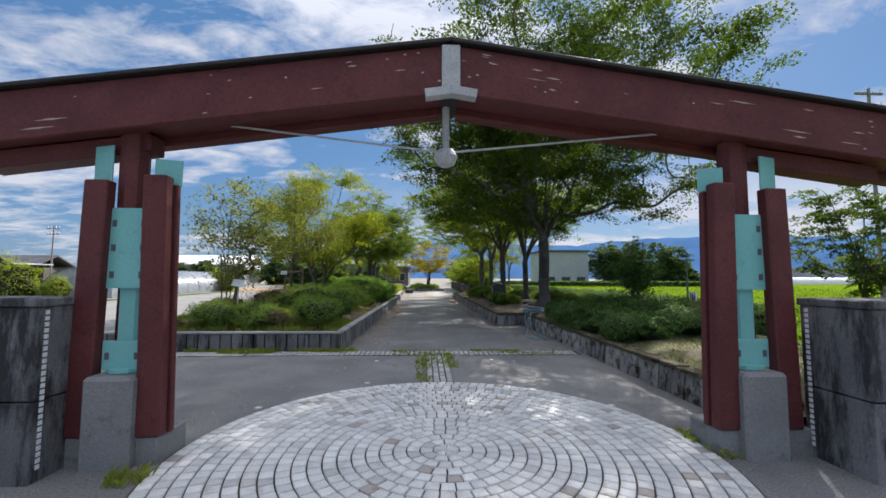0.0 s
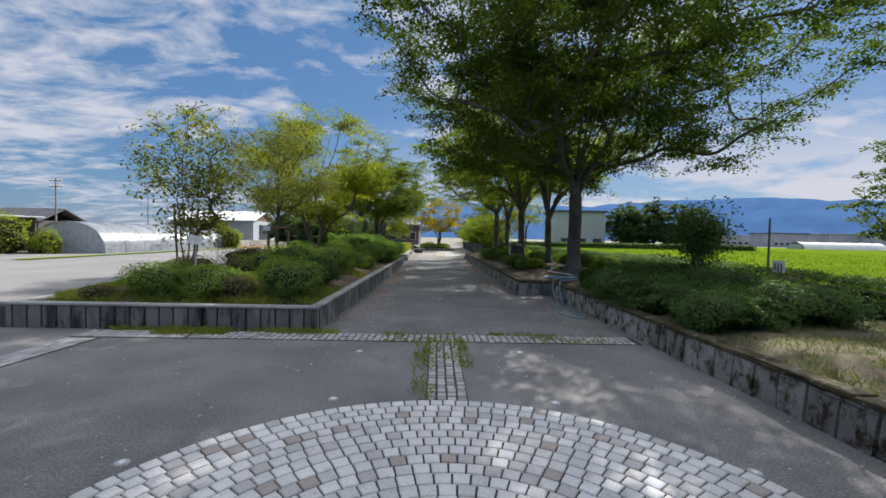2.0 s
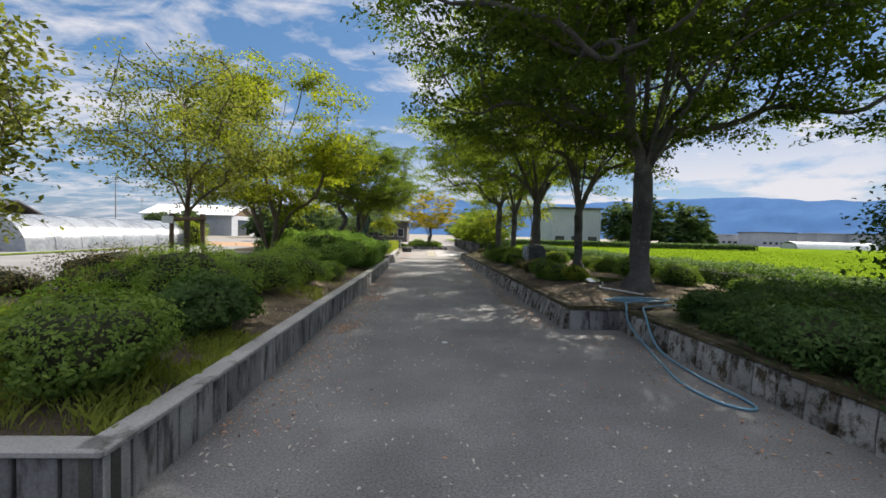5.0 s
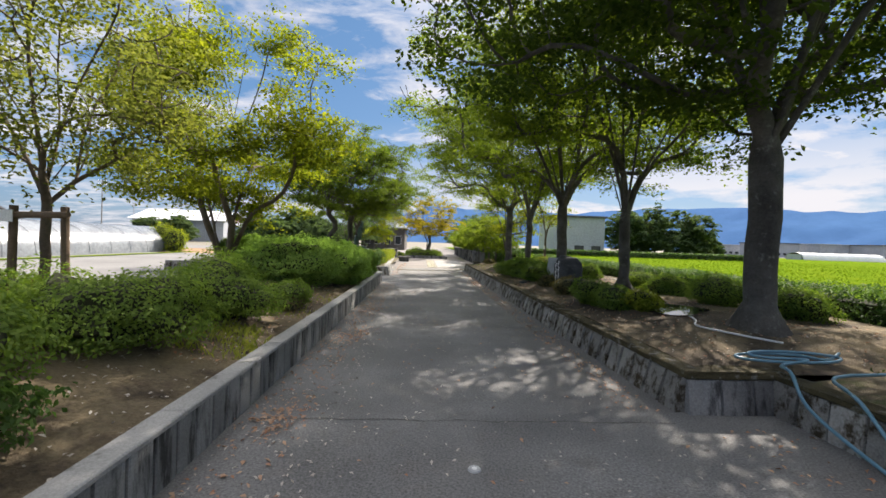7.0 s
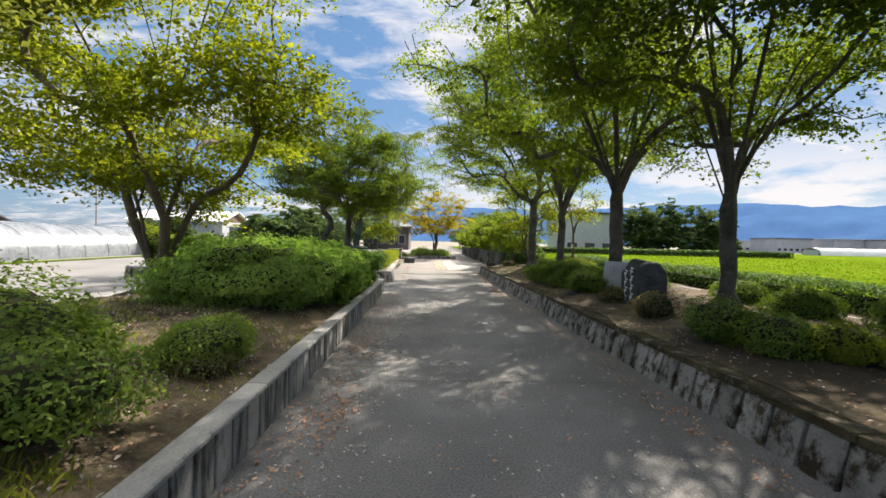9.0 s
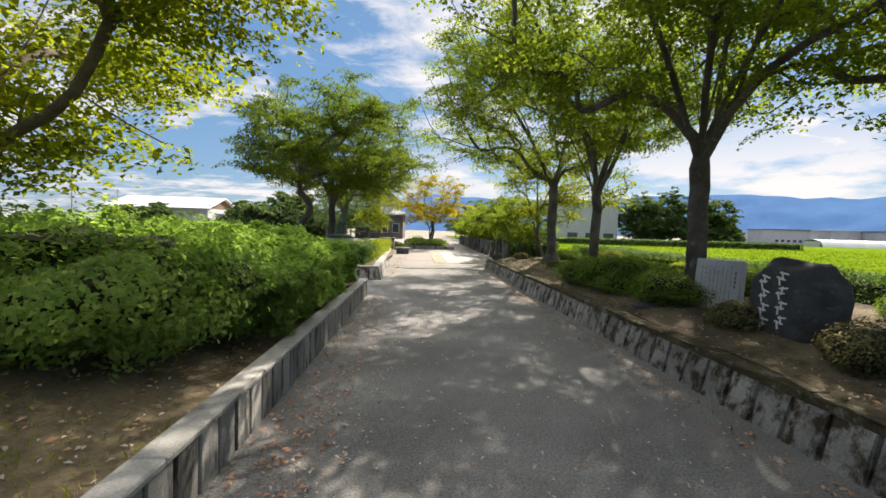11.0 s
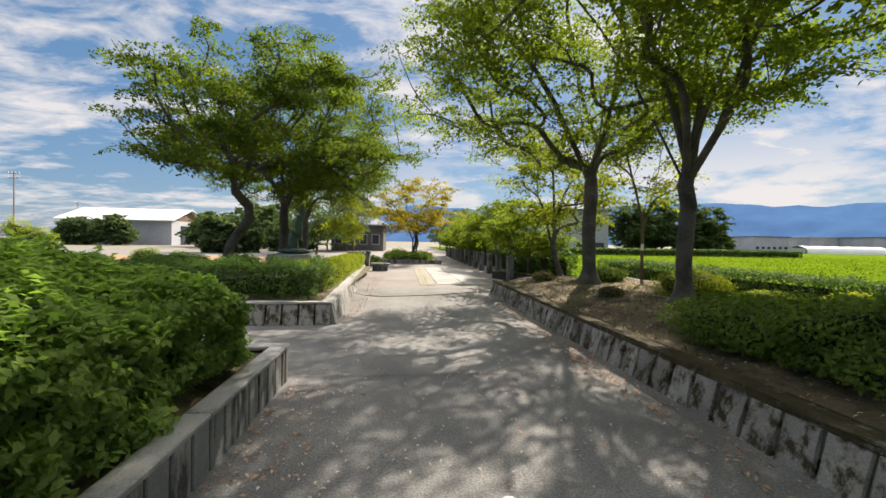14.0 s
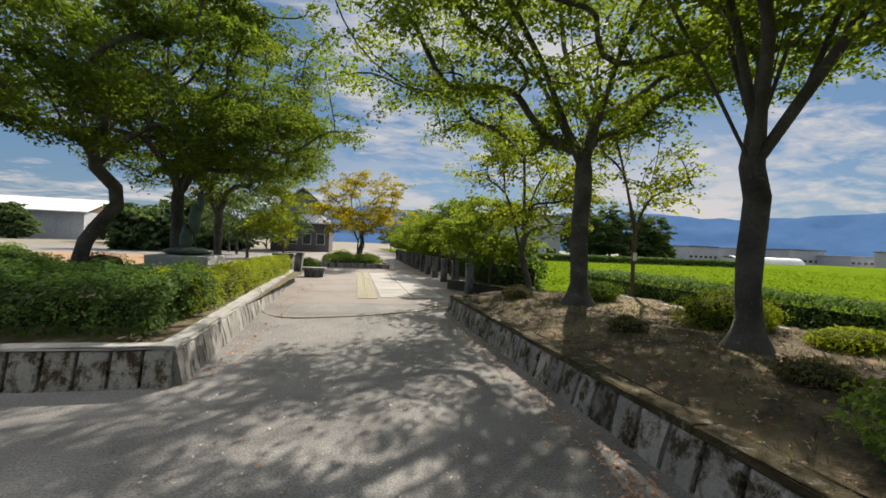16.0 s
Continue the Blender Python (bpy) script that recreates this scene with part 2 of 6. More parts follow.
def pebble(name, cols, rough=0.6):
    """Pavers: a tint of its own for each piece, loose or joined."""
    m = surf(name, (0.9, 0.9, 0.9), (1.0, 1.0, 1.0), 2.0, rough, 0.3, 90, (0.7, 0.68, 0.66), 0.35, bdist=0.004)
    n, l = m.node_tree.nodes, m.node_tree.links
    b = n["Principled BSDF"]
    old = b.inputs["Base Color"].links[0].from_socket
    oi, geo = n.new("ShaderNodeObjectInfo"), n.new("ShaderNodeNewGeometry")
    ad = n.new("ShaderNodeMath"); l.new(oi.outputs["Random"], ad.inputs[0]); l.new(geo.outputs["Random Per Island"], ad.inputs[1])
    fr = n.new("ShaderNodeMath"); fr.operation = 'FRACT'; l.new(ad.outputs[0], fr.inputs[0])
    rp = n.new("ShaderNodeValToRGB"); rp.color_ramp.interpolation = 'CONSTANT'
    e = rp.color_ramp.elements
    while len(e) < len(cols):
        e.new(0.5)
    for i, (p, c) in enumerate(cols):
        e[i].position = p; e[i].color = (*c, 1)
    l.new(fr.outputs[0], rp.inputs[0])
    mx = n.new("ShaderNodeMix"); mx.data_type = 'RGBA'; mx.blend_type = 'MULTIPLY'; mx.inputs["Factor"].default_value = 1.0
    l.new(old, mx.inputs[6]); l.new(rp.outputs[0], mx.inputs[7]); l.new(mx.outputs[2], b.inputs["Base Color"])
    return m


PAVER = pebble("granite_paver", ((0.0, (0.60, 0.60, 0.585)), (0.28, (0.68, 0.675, 0.66)), (0.52, (0.54, 0.54, 0.53)), (0.70, (0.62, 0.61, 0.595)), (0.88, (0.46, 0.45, 0.435)), (0.965, (0.37, 0.33, 0.30))))
PAVER_DARK = pebble("dark_paver", ((0.0, (0.36, 0.355, 0.35)), (0.3, (0.43, 0.425, 0.42)), (0.6, (0.30, 0.295, 0.29)), (0.85, (0.50, 0.495, 0.485))), 0.5)
JOINT = surf("joint_sand", (0.055, 0.052, 0.045), (0.085, 0.08, 0.068), 5, 1.0, 0.4)
BARK = surf("grey_bark", (0.055, 0.050, 0.044), (0.12, 0.112, 0.10), 2.5, 0.95, 0.7, 28, (0.17, 0.17, 0.15), 0.35, bdist=0.02)
BARK_BROWN = surf("brown_bark", (0.09, 0.07, 0.05), (0.16, 0.13, 0.10), 3.5, 0.95, 0.7, 30, bdist=0.02)
# Near-black solid core of bushes: blocks light and paints the shade inside.
TWIG_CORE = surf("twigs", (0.026, 0.030, 0.014), (0.045, 0.050, 0.024), 8, 1.0, 0.6, 40)
LEAF_ZELK = leafy("zelkova_leaf", (0.026, 0.048, 0.012), (0.082, 0.115, 0.022), (2.1, 2.2, 0.9), 0.38)
LEAF_ZELK2 = leafy("zelkova_leaf_light", (0.048, 0.082, 0.017), (0.155, 0.2, 0.034), (2.1, 2.1, 0.8), 0.55)
LEAF_ZELK3 = leafy("zelkova_leaf_mid", (0.034, 0.060, 0.015), (0.112, 0.150, 0.028), (2.0, 2.1, 0.85), 0.45)
LEAF_YEL = leafy("yellowing_leaf", (0.062, 0.1, 0.015), (0.205, 0.235, 0.028), (1.9, 1.8, 0.6), 0.55)
LEAF_GOLD = leafy("gold_leaf", (0.13, 0.155, 0.02), (0.33, 0.29, 0.04), (1.8, 1.5, 0.5), 0.5)
LEAF_DULL = leafy("dull_leaf", (0.06, 0.085, 0.028), (0.17, 0.18, 0.055), (1.8, 1.8, 0.8), 0.48)
LEAF_BUSH = leafy("azalea_leaf", (0.075, 0.125, 0.032), (0.2, 0.27, 0.062), (1.8, 2.0, 0.7), 0.35, 0.5, 2.5)
LEAF_HEDGE = leafy("hedge_leaf", (0.115, 0.185, 0.06), (0.28, 0.37, 0.115), (1.6, 1.9, 0.8), 0.5, 0.5, 2.5)
# Dark shrub green, lowered further so that tree shade sits in the colour.
LEAF_DARK_SHADED = leafy("dark_shaded_shrub_leaf", (0.036, 0.072, 0.025), (0.098, 0.155, 0.05), (1.7, 2.0, 0.8), 0.3, 0.45, 2.5)
LEAF_BUSH_BRIGHT = leafy("bright_shrub_leaf", (0.11, 0.16, 0.022), (0.28, 0.32, 0.045), (1.8, 1.8, 0.6), 0.38, 0.5, 2.5)
LEAF_BROWN = leafy("brownish_shrub_leaf", (0.1, 0.08, 0.045), (0.19, 0.18, 0.08), (1.6, 1.5, 0.8), 0.25, 0.6, 2.5)
# Green lightened so that haze over the far trees sits in the colour.
LEAF_FAR_HAZE = leafy("hazy_far_tree_leaf", (0.048, 0.080, 0.040), (0.11, 0.155, 0.070), (1.7, 1.8, 0.8), 0.3, 0.6, 0.4)
GRASS = leafy("grass_blade", (0.13, 0.17, 0.035), (0.3, 0.32, 0.08), (1.8, 1.8, 0.7), 0.4, 0.6, 1.5)
# Duller copy of the grass, holding the shade over the gate bed.
GRASS_SHADED = leafy("shaded_grass_blade", (0.07, 0.10, 0.03), (0.15, 0.17, 0.055), (1.5, 1.6, 0.7), 0.3, 0.7, 1.5)
CROP = surf("crop_field", (0.085, 0.15, 0.010), (0.125, 0.19, 0.013), 0.25, 1.0, 1.0, 9.0, (0.20, 0.24, 0.014), 0.4, bdist=0.15, spec=0.0)
LEAF_CROP = leafy("crop_leaf", (0.085, 0.15, 0.010), (0.125, 0.19, 0.013), (1.5, 1.5, 0.4), 0.3, 1.0, 0.2, 0.0)
DRY = leafy("fallen_leaf", (0.34, 0.15, 0.09), (0.56, 0.40, 0.28), (1.2, 1.1, 0.9), 0.15, 0.7, 3.0)
PALE = leafy("pale_litter", (0.38, 0.33, 0.28), (0.62, 0.58, 0.52), (1.0, 1.0, 1.0), 0.1, 0.7, 3.0)
STONE_GREY = surf("grey_granite", (0.34, 0.35, 0.36), (0.43, 0.44, 0.45), 6, 0.6, 0.2, 140)
STONE_DARK = surf("dark_boulder", (0.035, 0.036, 0.04), (0.075, 0.077, 0.08), 4, 0.75, 0.6, 40, (0.11, 0.11, 0.105), 0.35)
WHITE = surf("white_paint", (0.72, 0.72, 0.71), (0.80, 0.80, 0.79), 6, 0.6, 0.05)
INK = plain("dark_engraving", (0.10, 0.10, 0.105), 0.8)
GREYWALL = surf("grey_cladding", (0.33, 0.35, 0.38), (0.40, 0.42, 0.45), 0.3, 0.7, 0.1, 3)
ROOF_WHITE = surf("white_sheet_roof", (0.66, 0.66, 0.66), (0.78, 0.78, 0.78), 0.3, 0.55, 0.1, 4)
ROOF_DARK = surf("dark_roof", (0.06, 0.06, 0.066), (0.10, 0.10, 0.11), 0.6, 0.6, 0.3, 6)
WALL_DARK = surf("dark_timber_wall", (0.07, 0.065, 0.06), (0.12, 0.11, 0.10), 0.6, 0.8, 0.2, 6)
GLASS = plain("dark_window", (0.03, 0.035, 0.04), 0.15)
POLE = surf("concrete_pole", (0.18, 0.17, 0.165), (0.25, 0.24, 0.23), 2, 0.8, 0.1)
STAKE = surf("wooden_stake", (0.11, 0.075, 0.05), (0.18, 0.13, 0.09), 6, 0.9, 0.4, 50)
HOSE_BLUE = plain("blue_hose_rubber", (0.13, 0.27, 0.36), 0.4)
HOSE_PALE = plain("pale_hose_rubber", (0.40, 0.34, 0.22), 0.5)
BRONZE = surf("green_bronze", (0.06, 0.10, 0.08), (0.11, 0.16, 0.13), 5, 0.55, 0.3, 40, metal=0.4)
FILM = surf("greenhouse_film", (0.15, 0.165, 0.18), (0.24, 0.26, 0.275), 0.8, 0.25, 0.6, 5, spec=0.6, bdist=0.05)
DIRT_RED = surf("orange_earth", (0.26, 0.16, 0.09), (0.32, 0.21, 0.12), 0.3, 1.0, 0.3, 6)
# Dark blue base; the haze comes from the emission set at the backdrop.
MOUNT_HAZE = surf("far_mountain_haze", (0.03, 0.06, 0.11), (0.04, 0.07, 0.13), 0.002, 1.0, 0.0, 0.01, spec=0.0)
BRICK_PAVE = surf("pink_brick_paving", (0.18, 0.165, 0.155), (0.24, 0.22, 0.205), 0.8, 0.9, 0.3, 60)
PALE_PAVE = surf("pale_concrete_flag", (0.26, 0.255, 0.245), (0.32, 0.315, 0.30), 1.2, 0.85, 0.2, 60, rnd=0.1)
TACTILE = surf("tactile_yellow", (0.25, 0.235, 0.17), (0.29, 0.275, 0.2), 3, 0.8, 0.2, 60)
WATER = plain("puddle_water", (0.05, 0.05, 0.045), 0.03)


# ---- builders ----
def mesh_np(name, verts, faces, mats, smooth=False):
    me = bpy.data.meshes.new(name)
    verts = np.asarray(verts, dtype=np.float32).reshape(-1, 3)
    faces = np.asarray(faces, dtype=np.int32)
    k = faces.shape[1]
    me.vertices.add(len(verts))
    me.vertices.foreach_set("co", verts.ravel())
    me.loops.add(faces.size)
    me.loops.foreach_set("vertex_index", faces.ravel())
    me.polygons.add(len(faces))
    me.polygons.foreach_set("loop_start", np.arange(0, faces.size, k, dtype=np.int32))
    if smooth:
        me.polygons.foreach_set("use_smooth", np.ones(len(faces), dtype=bool))
    me.materials.append(mats)
    me.update(calc_edges=True)
    return me


def to_mesh(name, bm, material, smooth=False):
    me = bpy.data.meshes.new(name)
    bmesh.ops.recalc_face_normals(bm, faces=bm.faces)
    if smooth:
        for f in bm.faces:
            f.smooth = True
    bm.to_mesh(me)
    bm.free()
    me.materials.append(material)
    return me


def part(name, data, material=None, parent=None, label="", smooth=False):
    """One mesh object (a bmesh or a ready mesh) under a thing, or at top level."""
    me = to_mesh(name, data, material, smooth) if isinstance(data, bmesh.types.BMesh) else data
    ob = new(name, me)
    if parent:
        ob.parent = parent
    if label:
        tagged(ob, label)
    return ob


def empty(name, at, label, category, group="", kind=""):
    ob = new(name)
    ob.location = at
    ob.empty_display_size = 0.1
    return tagged(ob, label, category, group, kind)


def box(bm, x0, y0, z0, x1, y1, z1, bevel=0.0, m=None):
    r = bmesh.ops.create_cube(bm, size=1.0)
    vs = r["verts"]
    for v in vs:
        v.co = Vector(((x0 + x1) / 2 + v.co.x * (x1 - x0), (y0 + y1) / 2 + v.co.y * (y1 - y0), (z0 + z1) / 2 + v.co.z * (z1 - z0)))
    if bevel:
        es = list({e for v in vs for e in v.link_edges})
        r2 = bmesh.ops.bevel(bm, geom=es, offset=bevel, segments=1, affect='EDGES')
        vs = list({v for f in r2["faces"] for v in f.verts} | {v for v in vs if v.is_valid})
    if m:
        bmesh.ops.transform(bm, matrix=m, verts=[v for v in vs if v.is_valid])
    return vs


def boxed(name, x0, y0, z0, x1, y1, z1, material, parent=None, bevel=0.0, label="", m=None):
    bm = bmesh.new()
    box(bm, x0, y0, z0, x1, y1, z1, bevel, m)
    return part(name, bm, material, parent, label)


def rod(bm, a, b, r0, r1=None, seg=10):
    a, b = Vector(a), Vector(b)
    d = b - a
    m = Matrix.Translation((a + b) / 2) @ d.to_track_quat('Z', 'Y').to_matrix().to_4x4()
    return bmesh.ops.create_cone(bm, cap_ends=True, segments=seg, radius1=r0, radius2=r0 if r1 is None else r1, depth=d.length, matrix=m)["verts"]


def tube_np(points, radii, seg):
    """Rings of a tapered tube along the points: verts and quads."""
    pts = np.asarray(points, float)
    rad = np.asarray(radii, float)
    t = np.gradient(pts, axis=0)
    t /= np.linalg.norm(t, axis=1)[:, None] + 1e-9
    ref = np.array([0.31, 0.87, 0.12])
    u = np.cross(t, ref); u /= np.linalg.norm(u, axis=1)[:, None] + 1e-9
    w = np.cross(t, u)
    a = np.linspace(0, 2 * np.pi, seg, endpoint=False)
    ring = u[:, None, :] * np.cos(a)[None, :, None] + w[:, None, :] * np.sin(a)[None, :, None]
    v = (pts[:, None, :] + ring * rad[:, None, None]).reshape(-1, 3)
    n = len(pts)
    i = np.arange(n - 1)[:, None] * seg
    j = np.arange(seg)[None, :]
    j2 = (j + 1) % seg
    f = np.stack([i + j, i + j2, i + seg + j2, i + seg + j], -1).reshape(-1, 4)
    return v, f


def curve_tube(name, points, r, material, parent=None, seg=8, n=60, label=""):
    p = np.asarray(points, float)
    k = len(p)
    tt = np.linspace(0, k - 1, n)
    out = []
    for t in tt:
        i = min(int(t), k - 2)
        f = t - i
        p0, p1, p2, p3 = p[max(i - 1, 0)], p[i], p[i + 1], p[min(i + 2, k - 1)]
        out.append(0.5 * ((2 * p1) + (-p0 + p2) * f + (2 * p0 - 5 * p1 + 4 * p2 - p3) * f * f + (-p0 + 3 * p1 - 3 * p2 + p3) * f ** 3))
    v, f = tube_np(out, [r] * n, seg)
    return part(name, mesh_np(name, v, f, material, True), None, parent, label)


def leaves_np(centres, size, rng, droop=0.25, normals=None, ratio=0.55):
    """A diamond-shaped folded leaf at every centre."""
    n = len(centres)
    s = size * rng.uniform(0.65, 1.3, n)[:, None]
    if normals is None:
        nr = rng.normal(size=(n, 3)) * 0.6 + np.array([0, 0, 0.8])
    else:
        nr = normals + rng.normal(size=(n, 3)) * 0.55
    nr /= np.linalg.norm(nr, axis=1)[:, None] + 1e-9
    d = rng.normal(size=(n, 3)) + np.array([0, 0, -droop])
    d -= (d * nr).sum(1)[:, None] * nr
    d /= np.linalg.norm(d, axis=1)[:, None] + 1e-9
    w = np.cross(nr, d)
    a = centres - d * s * 0.5
    tip = centres + d * s * 0.5 - nr * s * 0.12
    l = centres + w * s * ratio * 0.5 + nr * s * 0.08
    r = centres - w * s * ratio * 0.5 + nr * s * 0.08
    v = np.stack([a, r, tip, l], 1).reshape(-1, 3)
    f = np.arange(n * 4, dtype=np.int32).reshape(-1, 4)
    return v, f


# ---- trees ----
def tree(name, at, label, seed, height, crown, crown_low, trunk_h, trunk_r, leaf_mat, bark=BARK, tips=260, leaves=26000, leaf=0.11,
         lean=(0, 0), limbs=5, shift=(0, 0), stems=1, spray=0.5, flat=0.45, root=True, category="tree", group="", hollow=0.35, bend=0.0, gap_n=16, pad_n=95, void=-0.06, kinks=()):
    """Trunk and limbs that reach out to scattered twig ends; sprays of leaves on the twigs."""
    rng = np.random.default_rng(seed)
    base = empty(name, at, label, category, group)
    rx, ry = crown if isinstance(crown, tuple) else (crown, crown)
    top = np.array([lean[0], lean[1], trunk_h])
    nodes, par = [], []

    def add(p, k):
        nodes.append(np.array(p, float)); par.append(k)
        return len(nodes) - 1

    heads = []
    for s in range(stems):
        off = np.array([0.0, 0.0, 0.0]) if stems == 1 else np.array([*(rng.normal(size=2) * 0.10), 0.0])
        tp = top if stems == 1 else top * np.array([1, 1, rng.uniform(0.8, 1.15)]) + np.array([*(rng.normal(size=2) * 0.30 * trunk_h / 2), 0])
        k = -1
        steps = 7
        for i in range(steps + 1):
            f = i / steps
            wob = np.array([*(rng.normal(size=2) * (trunk_r * 0.10 + bend) * (f > 0) * (f < 1)), 0])
            if kinks:
                wob[:2] += np.array([kinks[i], 0.4 * kinks[i]])
            k = add(off + (tp - off) * np.array([f, f, f]) + wob, k)
        heads.append(k)
    trunk_n = len(nodes)
    cz = crown_low + (height - crown_low) * 0.42
    # limbs
    starts = list(heads)
    for i in range(limbs):
        a = 2 * math.pi * (i + rng.uniform(-0.25, 0.25)) / limbs
        h = heads[i % len(heads)]
        reach = rng.uniform(0.32, 0.60)
        goal = np.array([shift[0] + math.cos(a) * rx * reach, shift[1] + math.sin(a) * ry * reach, cz + (height - cz) * rng.uniform(0.1, 0.55)])
        k = h if stems > 1 or i % 2 == 0 else max(0, h - 1)
        p0 = nodes[k].copy()
        for j in range(1, 6):
            f = j / 5
            q = p0 + (goal - p0) * f
            q[2] += math.sin(f * math.pi) * 0.10 * (height - trunk_h)
            q[:2] += rng.normal(size=2) * 0.10
            k = add(q, k)
        starts.append(k)
    # twig ends in a domed, gappy crown
    pts = []
    gaps = rng.normal(size=(gap_n, 3))
    gaps /= np.linalg.norm(gaps, axis=1)[:, None]
    while len(pts) < tips:
        u = rng.normal(size=3); u /= np.linalg.norm(u)
        r = rng.uniform(hollow, 1.0) ** 0.6
        edge = 1 + 0.16 * noise.noise(Vector(u * 2.3 + seed * 3.1)) + 0.10 * noise.noise(Vector(u * 5.1 + seed))
        p = u * r * edge
        if p[2] < 0:
            p[2] *= 0.75
        z = cz + p[2] * ((height - cz) if p[2] > 0 else (cz - crown_low) / 0.75)
        if max(gaps @ u) > 0.955 and r > 0.45:
            continue
        q = np.array([shift[0] + p[0] * rx, shift[1] + p[1] * ry, z])
        if noise.noise(Vector((q[0] * 0.62 + seed * 2.3, q[1] * 0.62, q[2] * 1.05))) < void:
            continue
        pts.append(q)
    mid = np.array([shift[0], shift[1], cz])
    pts.sort(key=lambda p: np.linalg.norm((p - nodes[heads[0]])))
    ends = []
    for p in pts:
        arr = np.array(nodes[trunk_n - 2:] if stems == 1 else nodes)
        o = trunk_n - 2 if stems == 1 else 0
        dd = p - arr
        dist = np.linalg.norm(dd, axis=1) + np.maximum(0, arr[:, 2] - p[2]) * 0.9
        if stems > 1:
            dist = dist + (arr[:, 2] < trunk_h * 0.6) * 5
        k = int(np.argmin(dist)) + o
        p0 = nodes[k].copy()
        n = max(2, min(5, int(np.linalg.norm(p - p0) / 0.5)))
        for j in range(1, n + 1):
            f = j / n
            q = p0 + (p - p0) * f
            q[2] += math.sin(f * math.pi) * 0.06 * np.linalg.norm(p - p0)
            q += rng.normal(size=3) * 0.03
            k = add(q, k)
        ends.append((k, p, p0))
    # thickness by the number of twigs carried, bends eased
    load = np.zeros(len(nodes))
    for k, _, _ in ends:
        load[k] += 1
    for k in range(len(nodes) - 1, 0, -1):
        if par[k] >= 0:
            load[par[k]] += load[k]
    heir = {}
    for k in range(1, len(nodes)):
        if par[k] >= 0 and (par[k] not in heir or load[k] > load[heir[par[k]]]):
            heir[par[k]] = k
    for turn in range(3):
        for k in range(trunk_n, len(nodes)):
            if k in heir:
                nodes[k] = 0.5 * nodes[k] + 0.25 * (nodes[par[k]] + nodes[heir[k]])
    full = load[0] if stems == 1 else max(load[i * 8] for i in range(stems))
    rad = np.maximum(0.010, trunk_r * (np.maximum(load, 0.4) / max(full, 1)) ** (0.46 if stems == 1 else 0.56))
    vs, fs, off = [], [], 0
    kids = {}
    for k, q in enumerate(par):
        kids.setdefault(q, []).append(k)
    for k in range(len(nodes)):
        # begin a strand at each branching
        q = par[k]
        if q >= 0 and max(kids[q], key=lambda c: load[c]) == k:
            continue
        line = [q] if q >= 0 else []
        c = k
        while True:
            line.append(c)
            if c not in kids:
                break
            c = max(kids[c], key=lambda d: load[d])
        if len(line) < 2:
            continue
        P = [nodes[i] for i in line]
        R = [rad[i] for i in line]
        if q >= 0:
            R[0] = R[1]
        else:
            R = [max(R[i], trunk_r * (1.0 - 0.3 * min(1, i / 7))) if i < 8 else R[i] for i in range(len(R))] if stems == 1 else R
            if root:
                r0 = R[0]
                for q, (up, k2) in enumerate(((0.10, 1.75), (0.26, 1.30), (0.55, 1.08))):
                    z = up * (0.5 + 2.2 * trunk_r)
                    f = min(0.9, z / P[-1 if len(P) < 2 else q + 1][2])
                    P.insert(q + 1, P[0] + (P[q + 1] - P[0]) * f); R.insert(q + 1, r0 * k2)
                R[0] = r0 * 2.5
                P[0] = P[0] - np.array([0, 0, 0.12])
        sg = 14 if R[0] > 0.12 else (7 if R[0] > 0.03 else 4)
        v, f = tube_np(P, R, sg)
        if q < 0 and root:
            a = np.arctan2(v[:sg * 4, 1], v[:sg * 4, 0])
            lob = 1 + np.array([0.45] * sg + [0.34] * sg + [0.18] * sg + [0.07] * sg) * np.sin(a * 4 + seed) * 0.7
            v[:sg * 4, :2] *= lob[:, None]
        if R[0] > 0.1:
            v = v + np.array([np.array(noise.noise_vector(Vector(q * 6.0) + Vector((seed, 0, 0)))) for q in v]) * 0.055 * min(R[0], 0.3) 
        vs.append(v); fs.append(f + off); off += len(v)
    trunk = part("trunk", mesh_np("trunk", np.concatenate(vs), np.concatenate(fs), bark, True), None, base)
    # layered pads of leaves at the twig ends, drooping at their rims
    per = max(6, leaves // len(ends))
    cs, ns = [], []
    for k, p, p0 in ends:
        d = p - p0
        ln = np.linalg.norm(d) + 1e-6
        sub = max(1, round(per / pad_n))
        way = d[:2] / (np.linalg.norm(d[:2]) + 1e-6)
        side = np.array([-way[1], way[0]])
        at_twig = np.clip(rng.uniform(0.35, 1.05, sub), max(0.0, 1 - 1.2 / ln), None)[:, None]
        hub = p0 + d * at_twig + rng.normal(size=(sub, 3)) * np.array([spray, spray, spray * flat]) * 0.45
        pick = rng.integers(0, sub, per)
        big = (0.22 + 0.50 * spray) * rng.uniform(0.7, 1.3, sub)
        tilt = rng.normal(size=(sub, 2)) * 0.22
        a, rr = rng.uniform(0, 2 * np.pi, per), np.sqrt(rng.uniform(0, 1, per)) * (1 + 0.07 * rng.normal(size=per))
        lx, ly = rr * np.cos(a) * big[pick] * 1.35, rr * np.sin(a) * big[pick] * 0.8
        g = np.stack([lx * way[0] + ly * side[0], lx * way[1] + ly * side[1], rng.normal(size=per) * 0.035 * (1 + flat)], 1)
        g[:, 2] += g[:, 0] * tilt[pick, 0] + g[:, 1] * tilt[pick, 1] - 0.28 * (lx ** 2 + ly ** 2) / (big[pick] + 0.1)
        cs.append(hub[pick] + g - np.array([0, 0, 0.06]))
